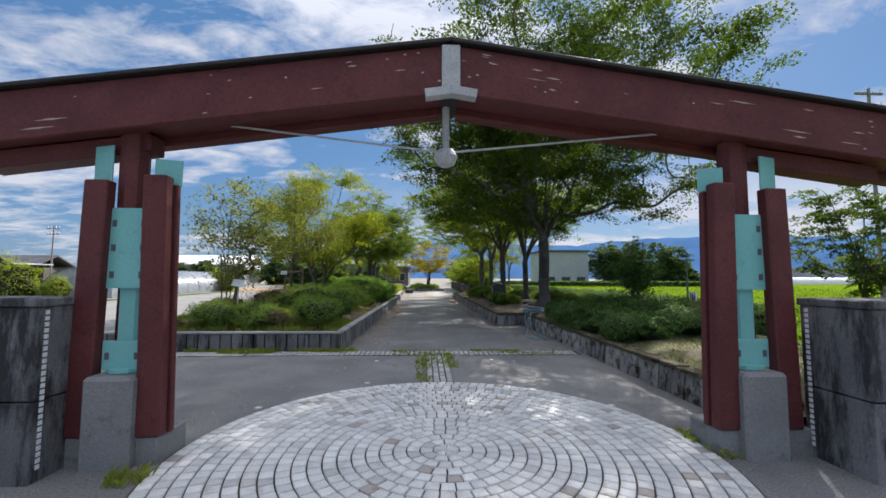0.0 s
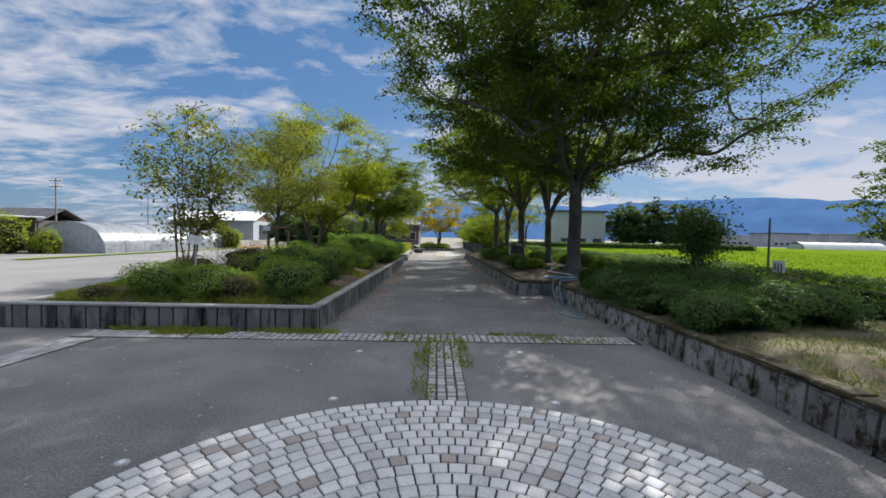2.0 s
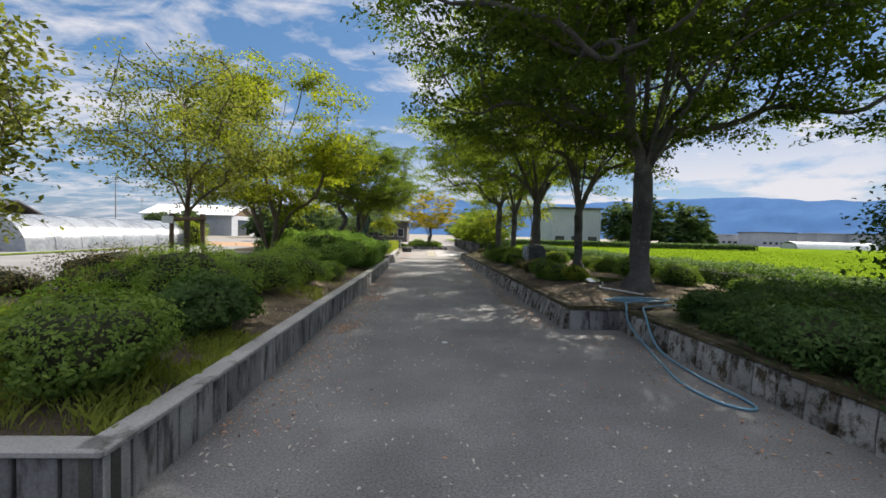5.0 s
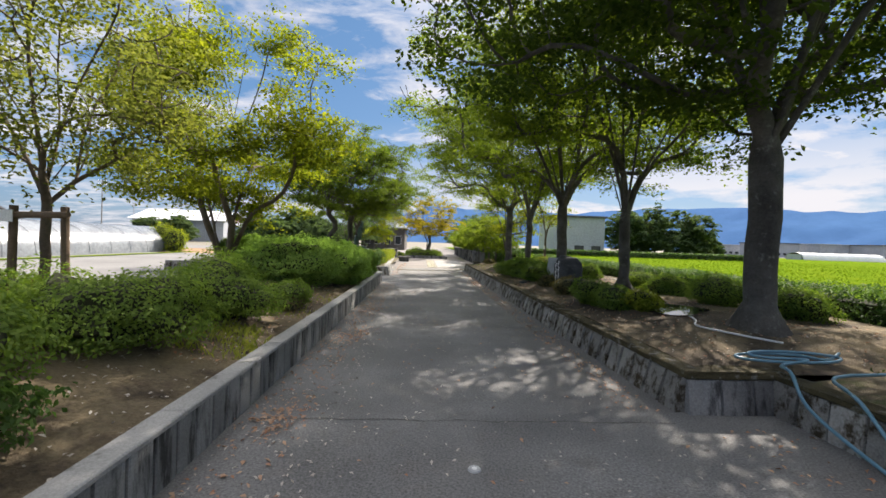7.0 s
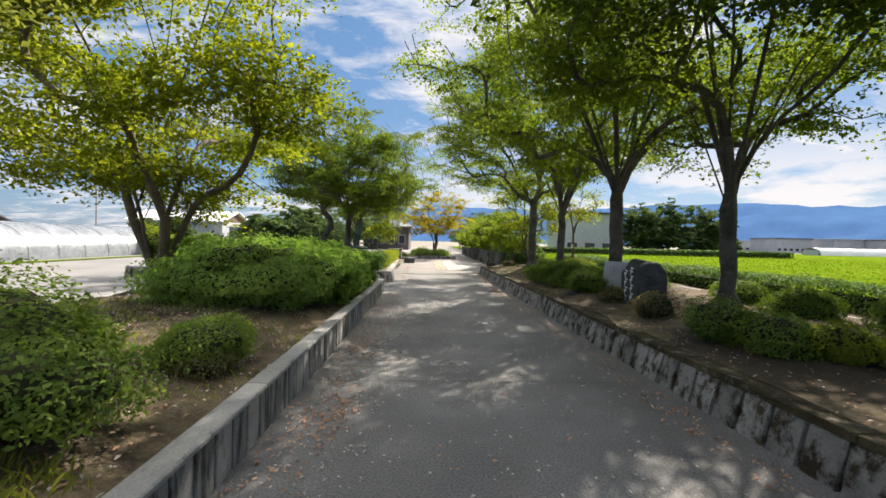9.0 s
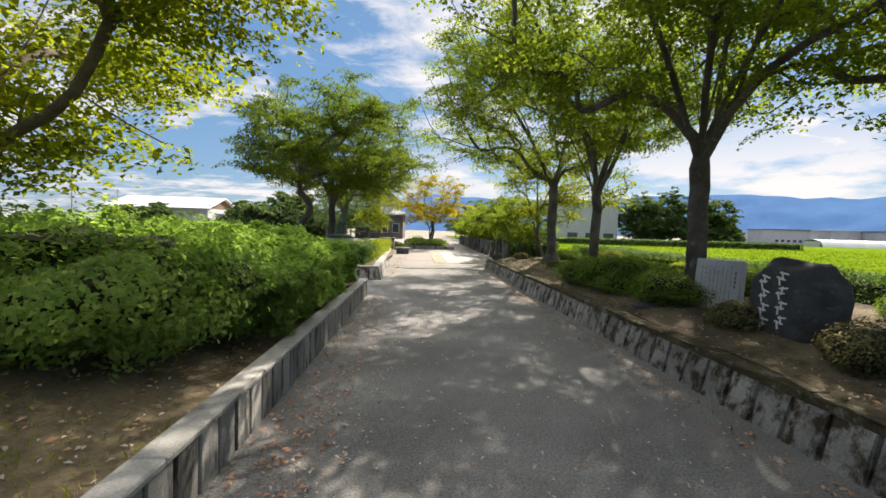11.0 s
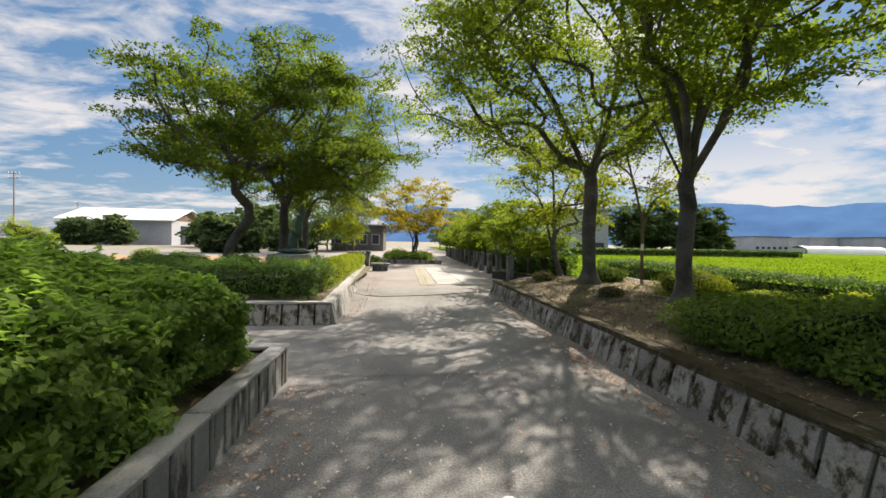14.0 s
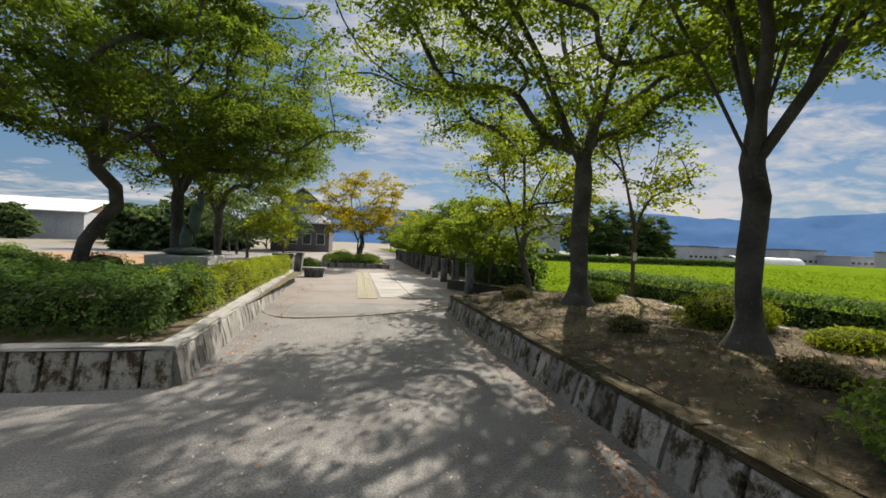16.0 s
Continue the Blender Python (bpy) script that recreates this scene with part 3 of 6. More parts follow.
        ns.append(np.stack([-tilt[pick, 0] + 0.5 * g[:, 0], -tilt[pick, 1] + 0.5 * g[:, 1], np.ones(per)], 1) * 1.1)
    v, f = leaves_np(np.concatenate(cs), leaf, rng, 0.25, np.concatenate(ns), 0.62)
    part("crown", mesh_np("crown", v, f, leaf_mat), None, base)
    return base


# ---- bushes ----
def bush(name, at, label, seed, rx, ry, h, leaf_mat, leaves=3500, leaf=0.055, lump=0.22, category="bush", group="", boxy=0.0):
    """A rounded shrub: dark core for the twiggy inside, added to block light; leaves in an uneven shell."""
    rng = np.random.default_rng(seed)
    base = empty(name, at, label, category, group)
    bm = bmesh.new()
    bmesh.ops.create_icosphere(bm, subdivisions=3, radius=1.0)

    def radius(u):
        q = 1 + lump * noise.noise(Vector((u[0] * rx * 1.6 + seed * 1.7, u[1] * ry * 1.6, u[2] * h * 1.6))) * 1.4 + lump * 0.6 * noise.noise(Vector((u[0] * rx * 4.1, u[1] * ry * 4.1 + seed, u[2] * h * 4.1)))
        if boxy:
            c = max(abs(u[0]), abs(u[1]), abs(u[2]))
            q *= 1 + boxy * (1 / c - 1)
        return q

    for v in bm.verts:
        u = v.co.normalized()
        q = radius(u) * 0.74
        v.co = Vector((u.x * rx * q, u.y * ry * q, max(-0.05, h * 0.42 + u.z * q * h * 0.62)))
    part("inner_mass", bm, TWIG_CORE, base)
    n = leaves
    u = rng.normal(size=(n, 3)); u /= np.linalg.norm(u, axis=1)[:, None]
    q = np.array([radius(x) for x in u]) * (1 - 0.28 * rng.uniform(0, 1, n) ** 1.6 + 0.09 * np.abs(rng.normal(size=n)) * (rng.uniform(size=n) > 0.75))
    c = np.stack([u[:, 0] * rx * q, u[:, 1] * ry * q, h * 0.42 + u[:, 2] * q * h * 0.62], 1)
    keep = c[:, 2] > 0.0
    v, f = leaves_np(c[keep], leaf, rng, 0.0, u[keep] + np.array([0, 0, 0.5]), 0.5)
    part("foliage", mesh_np("foliage", v, f, leaf_mat), None, base)
    return base


def hedge(name, label, seed, x0, y0, x1, y1, z0, z1, leaf_mat, dens=900, leaf=0.055, rough=0.10, group="", category="hedge", fall=0.0):
    """A clipped hedge: leaves in a rough box-shaped shell round a dark core, added to block light."""
    rng = np.random.default_rng(seed)
    base = empty(name, ((x0 + x1) / 2, (y0 + y1) / 2, z0), label, category, group)
    lx, ly, lz = x1 - x0, y1 - y0, z1 - z0

    def top_at(x, y):
        e = max(min(1, (x - lx / 2 + 1.7) / 1.7), min(1, (y - ly / 2 + 1.5) / 1.5), 0)
        return 1 - fall * e * e

    bm = bmesh.new()
    box(bm, -1, -1, 0, 1, 1, 1)
    bmesh.ops.subdivide_edges(bm, edges=bm.edges[:], cuts=6, use_grid_fill=True)
    for v in bm.verts:
        x, y, z = v.co.x * ((x1 - x0) / 2 - 0.16 - 1.1 * rough), v.co.y * ((y1 - y0) / 2 - 0.16 - 1.1 * rough), v.co.z * (z1 - z0 - 0.14 - rough)
        k = noise.noise(Vector((x * 1.3 + seed, y * 1.3, z * 1.3))) * rough
        v.co = Vector((x + k, y + k, max(0, z + (k if z > 0.1 else 0)) * top_at(x, y)))
    part("inner_mass", bm, TWIG_CORE, base)
    areas = [lx * ly, lx * lz, lx * lz, ly * lz, ly * lz]
    cs, ns = [], []
    for i, a in enumerate(areas):
        n = int(a * dens)
        s, t = rng.uniform(-0.5, 0.5, n), rng.uniform(-0.5, 0.5, n)
        if i == 0:
            p = np.stack([s * lx, t * ly, np.full(n, lz)], 1); nn = (0, 0, 1)
        elif i < 3:
            sg = -1 if i == 1 else 1
            p = np.stack([s * lx, np.full(n, sg * ly / 2), (t + 0.5) * lz], 1); nn = (0, sg, 0.35)
        else:
            sg = -1 if i == 3 else 1
            p = np.stack([np.full(n, sg * lx / 2), s * ly, (t + 0.5) * lz], 1); nn = (sg, 0, 0.35)
        nn = np.array(nn, float)
        bulge = np.array([noise.noise(Vector((q[0] * 1.3 + seed, q[1] * 1.3, q[2] * 1.3))) * 1.3 + noise.noise(Vector((q[0] * 4 + seed, q[1] * 4, q[2] * 4))) * 0.8 + noise.noise(Vector((q[0] * 9 + seed, q[1] * 9, q[2] * 9))) * 0.45 for q in p]) * rough
        p = p + nn * (bulge - 0.13 * rng.uniform(0, 1, n) ** 1.5)[:, None] + rng.normal(size=(n, 3)) * 0.02
        # rounded shoulders
        p[:, 2] -= 0.10 * np.maximum(0, np.abs(p[:, 0]) / (lx / 2) - 0.75) * 4 * (p[:, 2] > lz * 0.7) * 0.6
        p[:, 2] *= np.array([top_at(q[0], q[1]) for q in p]) if fall else 1.0
        cs.append(p); ns.append(np.tile(nn, (n, 1)))
    c = np.concatenate(cs)
    keep = c[:, 2] > 0.02
    v, f = leaves_np(c[keep], leaf, rng, 0.0, np.concatenate(ns)[keep] + np.array([0, 0, 0.4]), 0.5)
    part("foliage", mesh_np("foliage", v, f, leaf_mat), None, base)
    return base


def grass(name, label, seed, boxes, count, h, mat=GRASS, zf=None, spread=1.0):
    """Loose blades of grass over some rectangles."""
    rng = np.random.default_rng(seed)
    vs = []
    area = sum((b[2] - b[0]) * (b[3] - b[1]) for b in boxes)
    for x0, y0, x1, y1 in boxes:
        n = int(count * (x1 - x0) * (y1 - y0) / area)
        p = np.stack([rng.uniform(x0, x1, n), rng.uniform(y0, y1, n)], 1)
        keep = np.array([noise.noise(Vector((q[0] * 2.2, q[1] * 2.2, seed))) + 0.25 * rng.normal() > -0.05 for q in p])
        p = p[keep]
        n = len(p)
        z = np.array([zf(*q) for q in p]) if zf else np.zeros(n)
        a = rng.uniform(0, 2 * np.pi, n)
        hh = h * rng.uniform(0.4, 1.3, n)
        w = 0.0028 + 0.007 * hh
        dx, dy = np.cos(a), np.sin(a)
        b = np.stack([p[:, 0], p[:, 1], z - 0.01], 1)
        side = np.stack([-dy, dx, 0 * dx], 1) * w[:, None]
        bend = np.stack([dx, dy, 0 * dx], 1) * (hh * rng.uniform(0.1, 0.9, n) * spread)[:, None]
        up = np.stack([0 * dx, 0 * dx, hh], 1)
        vs.append(np.stack([b - side, b + side, b + bend * 0.35 + up * 0.65 + side * 0.6, b + bend + up], 1).reshape(-1, 3))
    v = np.concatenate(vs)
    f = np.arange(len(v), dtype=np.int32).reshape(-1, 4)
    return tagged(part(name, mesh_np(name, v, f, mat)), label, "grass", kind="stuff")


def sheet(name, x0, y0, x1, y1, zf, nx, ny, material, label, category, kind="structure"):
    xs, ys = np.linspace(x0, x1, nx + 1), np.linspace(y0, y1, ny + 1)
    v = np.array([(x, y, zf(x, y)) for y in ys for x in xs])
    i = np.arange(ny)[:, None] * (nx + 1)
    j = np.arange(nx)[None, :]
    f = np.stack([i + j, i + j + 1, i + nx + 2 + j, i + nx + 1 + j], -1).reshape(-1, 4)
    return tagged(part(name, mesh_np(name, v, f, material, True)), label, category, kind=kind)


# ---- ground ----
sheet("ground", -2500, -2500, 2500, 2500, lambda x, y: -0.06, 4, 4, EARTH, "bare dry earth reaching to the horizon", "ground")
sheet("road", -1.9, 34.9, 40, 36, lambda x, y: -0.045, 2, 2, BRICK_PAVE, "pinkish paved cross path beyond the planters", "path")
PATH_Z = lambda x, y: 0.006 * noise.noise(Vector((x * 0.6, y * 0.6, 0)))
sheet("pavement", -8.0, -12, 12.0, 35.5, PATH_Z, 60, 140, ASPHALT, "dark grey asphalt path with worn patches", "path")
sheet("pavement_far", -9.0, 35.5, 9.0, 120, lambda x, y: 0.0, 8, 30, BRICK_PAVE, "light pinkish paved avenue running on ahead", "path")
sheet("parking_lot", -60, -30, -8.0, 75, lambda x, y: -0.01, 10, 20, LOT, "sunlit pale grey asphalt car park", "road")
sheet("crop_field", 7.0, -30, 260, 150, lambda x, y: 0.10 + 0.05 * noise.noise(Vector((x * 0.4, y * 0.4, 2))), 140, 100, CROP, "bright green low crop field in sunshine", "field")


def bed(x, y, x0, x1, y0, y1, low, high):
    """Soil mounded between the walls of a bed."""
    fx = max(0.0, min(1, (x - x0) / 1.6, (x1 - x) / 1.6))
    fy = max(0.0, min(1, (y - y0) / 1.6, (y1 - y) / 1.6))
    s = min(fx, fy)
    return low + (high - low) * s * s * (3 - 2 * s) + 0.03 * noise.noise(Vector((x * 1.7, y * 1.7, 5))) + 0.012 * noise.noise(Vector((x * 7, y * 7, 1)))


BED_L1 = lambda x, y: bed(x, y, -7.0, -1.9, 9.2, 26.1, 0.36, 0.66)
BED_L2 = lambda x, y: bed(x, y, -12.0, -2.0, 29.4, 41.5, 0.34, 0.58)
BED_RA = lambda x, y: bed(x, y, 3.4, 12.0, 2.0, 16.0, 0.32, 0.46)
BED_RB = lambda x, y: bed(x, y, 2.35, 9.5, 14.0, 37.5, 0.37, 0.56)
sheet("soil_bed_west", -6.95, 9.22, -1.93, 26.08, BED_L1, 60, 170, LITTER, "dry leaf-strewn soil of a raised bed", "soil")
sheet("soil_bed_far_west", -12, 29.35, -1.98, 41.5, BED_L2, 50, 60, SOIL, "dark soil of a raised hedge bed", "soil")
sheet("soil_bed_gate", 3.45, 3.75, 6.9, 14.0, BED_RA, 40, 100, SOIL, "grassy soil of a raised shrub bed", "soil")
sheet("soil_bed_east", 2.54, 14.1, 6.9, 34.2, BED_RB, 50, 200, LITTER, "bare trodden soil under an avenue of trees", "soil")


# ---- raised-bed walls ----
def wall_run(name, label, a, b, h, block_w, mat_block, mat_cap, cap_w, cap_t, batter=0.0, cap_out=0.015, gap=0.028, jag=0.0, seed=0):
    """Blocks side by side with open joints under a flat cap; the outer face is to the right of the way from a to b."""
    rng = random.Random(seed)
    a, b = Vector((*a, 0)), Vector((*b, 0))
    d = b - a
    ln = d.length
    ang = math.atan2(d.y, d.x)
    base = empty(name, (0, 0, 0), label, "kerb wall", kind="structure")
    base.matrix_world = Matrix.Translation(a) @ Matrix.Rotation(ang, 4, 'Z')
    n = max(1, round(ln / block_w))
    w = ln / n
    kinds = []
    for k in range(4):
        bm = bmesh.new()
        box(bm, gap / 2, 0.0, -0.05, w - gap / 2, 0.12, h - cap_t - 0.001, 0.008)
        if jag:
            bmesh.ops.subdivide_edges(bm, edges=bm.edges[:], cuts=1, use_grid_fill=True)
        for v in bm.verts:
            if v.co.y < 0.06:
                v.co.y -= batter * (1 - max(0, v.co.z) / h)
                v.co.y += jag * (rng.random() - 0.5)
        kinds.append(to_mesh("block", bm, mat_block))
    for i in range(n):
        ob = part("block", kinds[i % 4], None, base)
        ob.location = (i * w, 0.004 * rng.random() + 0.004, 0)
    boxed("backing", 0, 0.06, -0.05, ln, 0.13, h - cap_t - 0.004, JOINT, base)
    m = max(1, round(ln / 1.8))
    cw = ln / m
    bm = bmesh.new()
    box(bm, 0.003, -cap_out, h - cap_t, cw - 0.003, cap_w, h, 0.01)
    if jag:
        bmesh.ops.subdivide_edges(bm, edges=bm.edges[:], cuts=5)
        for v in bm.verts:
            v.co += Vector((0, 0.03 * noise.noise(v.co * 6), 0.02 * noise.noise(v.co * 5)))
    cap = to_mesh("cap", bm, mat_cap)
    for i in range(m):
        part("cap", cap, None, base).location = (i * cw, 0, 0)
    return base


# Front run in the darker concrete, path and end runs in the lighter.
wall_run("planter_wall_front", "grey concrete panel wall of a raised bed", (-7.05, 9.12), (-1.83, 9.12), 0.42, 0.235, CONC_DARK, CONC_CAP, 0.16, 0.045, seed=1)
wall_run("planter_wall_path", "grey concrete panel wall along the path", (-1.83, 9.12), (-1.80, 26.2), 0.42, 0.235, CONC, CONC_CAP, 0.17, 0.045, seed=2)
wall_run("planter_wall_end", "grey concrete end wall of a raised bed", (-1.80, 26.2), (-7.0, 26.2), 0.42, 0.235, CONC, CONC_CAP, 0.17, 0.045, seed=3)
wall_run("planter_wall_lot", "low concrete kerb towards the car park", (-7.0, 26.2), (-7.05, 9.12), 0.40, 0.6, CONC, CONC_CAP, 0.14, 0.05, seed=4)
wall_run("hedge_bed_front", "stained sloping concrete wall of a hedge bed", (-12.0, 29.28), (-1.86, 29.28), 0.42, 0.30, CONC_MOSS, CONC_CAP, 0.2, 0.04, 0.10, 0.01, 0.03, 0.012, seed=5)
wall_run("hedge_bed_path", "sunlit sloping concrete wall of a hedge bed", (-1.86, 29.28), (-2.36, 41.5), 0.42, 0.30, CONC, CONC_CAP, 0.2, 0.06, 0.10, 0.01, 0.016, 0.012, seed=6)
wall_run("shrub_bed_wall", "mossy broken concrete wall of a shrub bed", (3.38, 14.02), (3.48, 3.9), 0.40, 0.30, CONC_MOSS, MOSS, 0.2, 0.05, 0.04, 0.01, 0.014, 0.03, seed=7)
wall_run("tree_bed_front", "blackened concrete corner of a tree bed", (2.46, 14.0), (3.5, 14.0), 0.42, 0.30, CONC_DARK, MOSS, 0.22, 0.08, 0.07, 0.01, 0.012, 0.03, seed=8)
wall_run("tree_bed_wall", "mossy sloping concrete wall under the avenue trees", (2.34, 34.2), (2.46, 14.0), 0.42, 0.31, CONC_MOSS, MOSS, 0.22, 0.07, 0.11, 0.012, 0.028, 0.03, seed=9)
wall_run("tree_bed_end", "mossy concrete end wall of a tree bed", (6.9, 34.2), (2.34, 34.2), 0.42, 0.31, CONC_MOSS, MOSS, 0.2, 0.06, 0.05, 0.01, 0.014, 0.02, seed=10)
wall_run("far_bed_wall", "low mossy wall of a bed farther on", (5.2, 36.8), (3.6, 39.6), 0.35, 0.4, CONC_MOSS, MOSS, 0.2, 0.06, 0.05, seed=11)
boxed_kerb = tagged(boxed("kerb", 6.55, 8.5, 0.3, 6.67, 34, 0.56, CONC_CAP, None, 0.01), "thin pale concrete kerb along the hedge", "kerb", kind="structure")


# ---- gate ----
GX, GY = 0.22, 3.88


def pillar(cx, side):
    """side: +1 when the middle of the gate lies towards +x."""
    g = gate
    bm = bmesh.new(); box(bm, cx - (0.52 if side > 0 else 0.38), GY - 0.20, -0.05, cx + (0.38 if side > 0 else 0.52), GY + 0.24, 0.24, 0.015)
    part("footing", bm, CONC_GATE, g, "stained concrete footing")
    bm = bmesh.new(); vs = box(bm, cx - 0.205, GY - 0.30, -0.05, cx + 0.205, GY + 0.30, 0.76, 0.03)
    part("plinth", bm, CONC_GATE, g, "grey concrete plinth")
    for s in (-1, 1):
        for k, (dx0, dx1, y0, y1, z1) in enumerate(((0.195, 0.40, -0.22, -0.10, 2.46), (0.16, 0.27, 0.10, 0.20, 2.44), (0.31, 0.43, -0.095, -0.04, 2.40))):
            bm = bmesh.new()
            x0, x1 = sorted((cx + s * dx0, cx + s * dx1))
            vs = box(bm, x0, GY + y0, 0.24, x1, GY + y1, z1 + (0.05 if s == side else 0), 0.012)
            for v in bm.verts:
                v.co.x -= s * 0.045 * (v.co.z - 0.24) / 2.2
            part("post_board", bm, WOOD_RED, g, "maroon painted timber post")
    bm = bmesh.new()
    box(bm, cx - 0.085, GY - 0.10, 0.77, cx + 0.085, GY + 0.10, 2.215, 0.02)
    part("steel_column", bm, TEAL, g, "pale teal steel column")
    for z0, z1, hw in ((0.78, 1.04, 0.17), (1.50, 2.22, 0.185)):
        bm = bmesh.new()
        box(bm, cx - hw, GY - 0.135, z0, cx + hw, GY - 0.115, z1, 0.004)
        pl = part("steel_plate", bm, TEAL, g, "teal bolted steel plate")
        for z in ([z0 + 0.13] if z1 - z0 < 0.4 else [z0 + 0.12, z0 + 0.36, z0 + 0.58]):
            for s in (-1, 1):
                bm = bmesh.new(); box(bm, cx + s * 0.125 - 0.018, GY - 0.141, z - 0.03, cx + s * 0.125 + 0.018, GY - 0.1352, z + 0.03)
                part("slot", bm, INK, pl)
    bm = bmesh.new()
    rod(bm, (cx, GY - 0.02, 0.765), (cx, GY - 0.02, 0.80), 0.17, None, 12)
    part("base_flange", bm, TEAL, g)
    for s in (-1, 1):
        bm = bmesh.new()
        box(bm, -0.11, -0.008, 0, 0.11, 0.008, 0.24 if s == side else 0.36, 0.003, pose(cx + s * 0.29, GY - 0.08, 2.44, 0, 0, 18 * s))
        part("cap_plate", bm, TEAL, g, "teal steel ear plate")
    bm = bmesh.new()
    rod(bm, (cx - (0.07 if side > 0 else 0), GY, 2.22), (cx - (0.07 if side > 0 else 0), GY, 2.96), 0.12, None, 8)
    part("head_post", bm, WOOD_RED, g, "short maroon head post")


gate = empty("entrance_gate", (0, 0, 0), "maroon timber gate with teal steel pillars and pitched beam", "gate")
pillar(GX - 2.88, 1)
pillar(GX + 2.83, -1)
SLOPE = 0.135
for s in (-1, 1):
    for y0, y1, dz, nm in ((GY - 0.24, GY - 0.08, 0.0, "front"), (GY + 0.20, GY + 0.36, -0.03, "rear")):
        bm = bmesh.new()
        x0, x1 = GX + s * 0.075, GX + s * 4.9
        vs = box(bm, min(x0, x1), y0, 3.31, max(x0, x1), y1, 3.77, 0.012)
        for v in bm.verts:
            v.co.z -= abs(v.co.x - GX) * SLOPE - dz
        part("beam", bm, WOOD_RED, gate, "maroon laminated beam with flaking paint")
    bm = bmesh.new()
    x0, x1 = GX + s * 0.02, GX + s * 4.75
    box(bm, min(x0, x1), GY - 0.08, 3.36, max(x0, x1), GY + 0.2, 3.45)
    for v in bm.verts:
        v.co.z -= abs(v.co.x - GX) * SLOPE
    part("soffit", bm, WOOD_RED, gate)
    bm = bmesh.new()
    x0, x1 = GX, GX + s * 5.0
    box(bm, min(x0, x1), GY - 0.30, 3.775, max(x0, x1), GY + 0.42, 3.815, 0.008)
    for v in bm.verts:
        v.co.z -= abs(v.co.x - GX) * SLOPE
    part("flashing", bm, BLACK_METAL, gate, "dark metal flashing over the beam")
    bm = bmesh.new()
    box(bm, GX + s * 3.55 - 0.75, GY - 0.05, 2.67, GX + s * 3.55 + 0.75, GY + 0.18, 2.84, 0.01)
    for v in bm.verts:
        v.co.z -= (abs(v.co.x - GX) - 3.55) * SLOPE
    part("bracket_beam", bm, WOOD_RED, gate)
bm = bmesh.new(); box(bm, GX - 0.075, GY - 0.22, 3.30, GX + 0.075, GY + 0.3, 3.774)
part("ridge_block", bm, BLACK_METAL, gate)
bm = bmesh.new(); box(bm, GX - 0.085, GY - 0.275, 3.34, GX + 0.085, GY - 0.2452, 3.75, 0.004)
part("ridge_plate", bm, GREY_STEEL, gate, "grey steel plate at the ridge")
for s in (-1, 1):
    bm = bmesh.new(); box(bm, 0.0, -0.06, -0.04, 0.24, 0.05, 0.04, 0.004, Matrix.Translation((GX, GY - 0.235, 3.32)) @ Matrix.Rotation(math.pi if s < 0 else 0, 4, 'Z') @ Matrix.Rotation(radians(9), 4, 'Y'))
    part("ridge_bracket", bm, GREY_STEEL, gate)
bm = bmesh.new(); rod(bm, (GX - 0.03, GY + 0.08, 2.86), (GX - 0.03, GY + 0.08, 3.36), 0.032, 0.036, 12)
part("hanger", bm, GREY_STEEL, gate, "grey steel hanger rod")
bm = bmesh.new()
rod(bm, (GX - 0.03, GY + 0.08, 2.72), (GX - 0.03, GY + 0.08, 2.80), 0.085, 0.12, 16)
rod(bm, (GX - 0.03, GY + 0.08, 2.80), (GX - 0.03, GY + 0.08, 2.87), 0.12, 0.075, 16)
rod(bm, (GX - 0.03, GY + 0.08, 2.70), (GX - 0.03, GY + 0.08, 2.72), 0.05, 0.085, 16)
part("tie_hub", bm, GREY_STEEL, gate, "pale grey hub of the tie rods")
for s in (-1, 1):
    bm = bmesh.new(); rod(bm, (GX - 0.03, GY + 0.08, 2.84), (GX + s * 2.3, GY + 0.1, 3.10), 0.011, None, 8)
    part("tie_rod", bm, GREY_STEEL, gate)
rngc = random.Random(5)
chips = []
for i in range(48):
    x = GX + rngc.choice((-1, 1)) * (0.1 + 4.2 * rngc.random() ** 1.5)
    z = 3.35 + 0.38 * rngc.random() - abs(x - GX) * SLOPE
    w, h = 0.015 + 0.15 * rngc.random() ** 3, 0.003 + 0.008 * rngc.random()
    sl = -SLOPE if x > GX else SLOPE
    y = GY - 0.2412
    chips += [(x - w, y, z - w * sl), (x, y, z - h), (x + w, y, z + w * sl), (x - w * 0.2, y, z + h)]
tagged(part("flaked_paint", mesh_np("flaked_paint", chips, np.arange(len(chips)).reshape(-1, 4), CHIP), None, gate, "bare wood where paint has flaked"), kind="stuff")

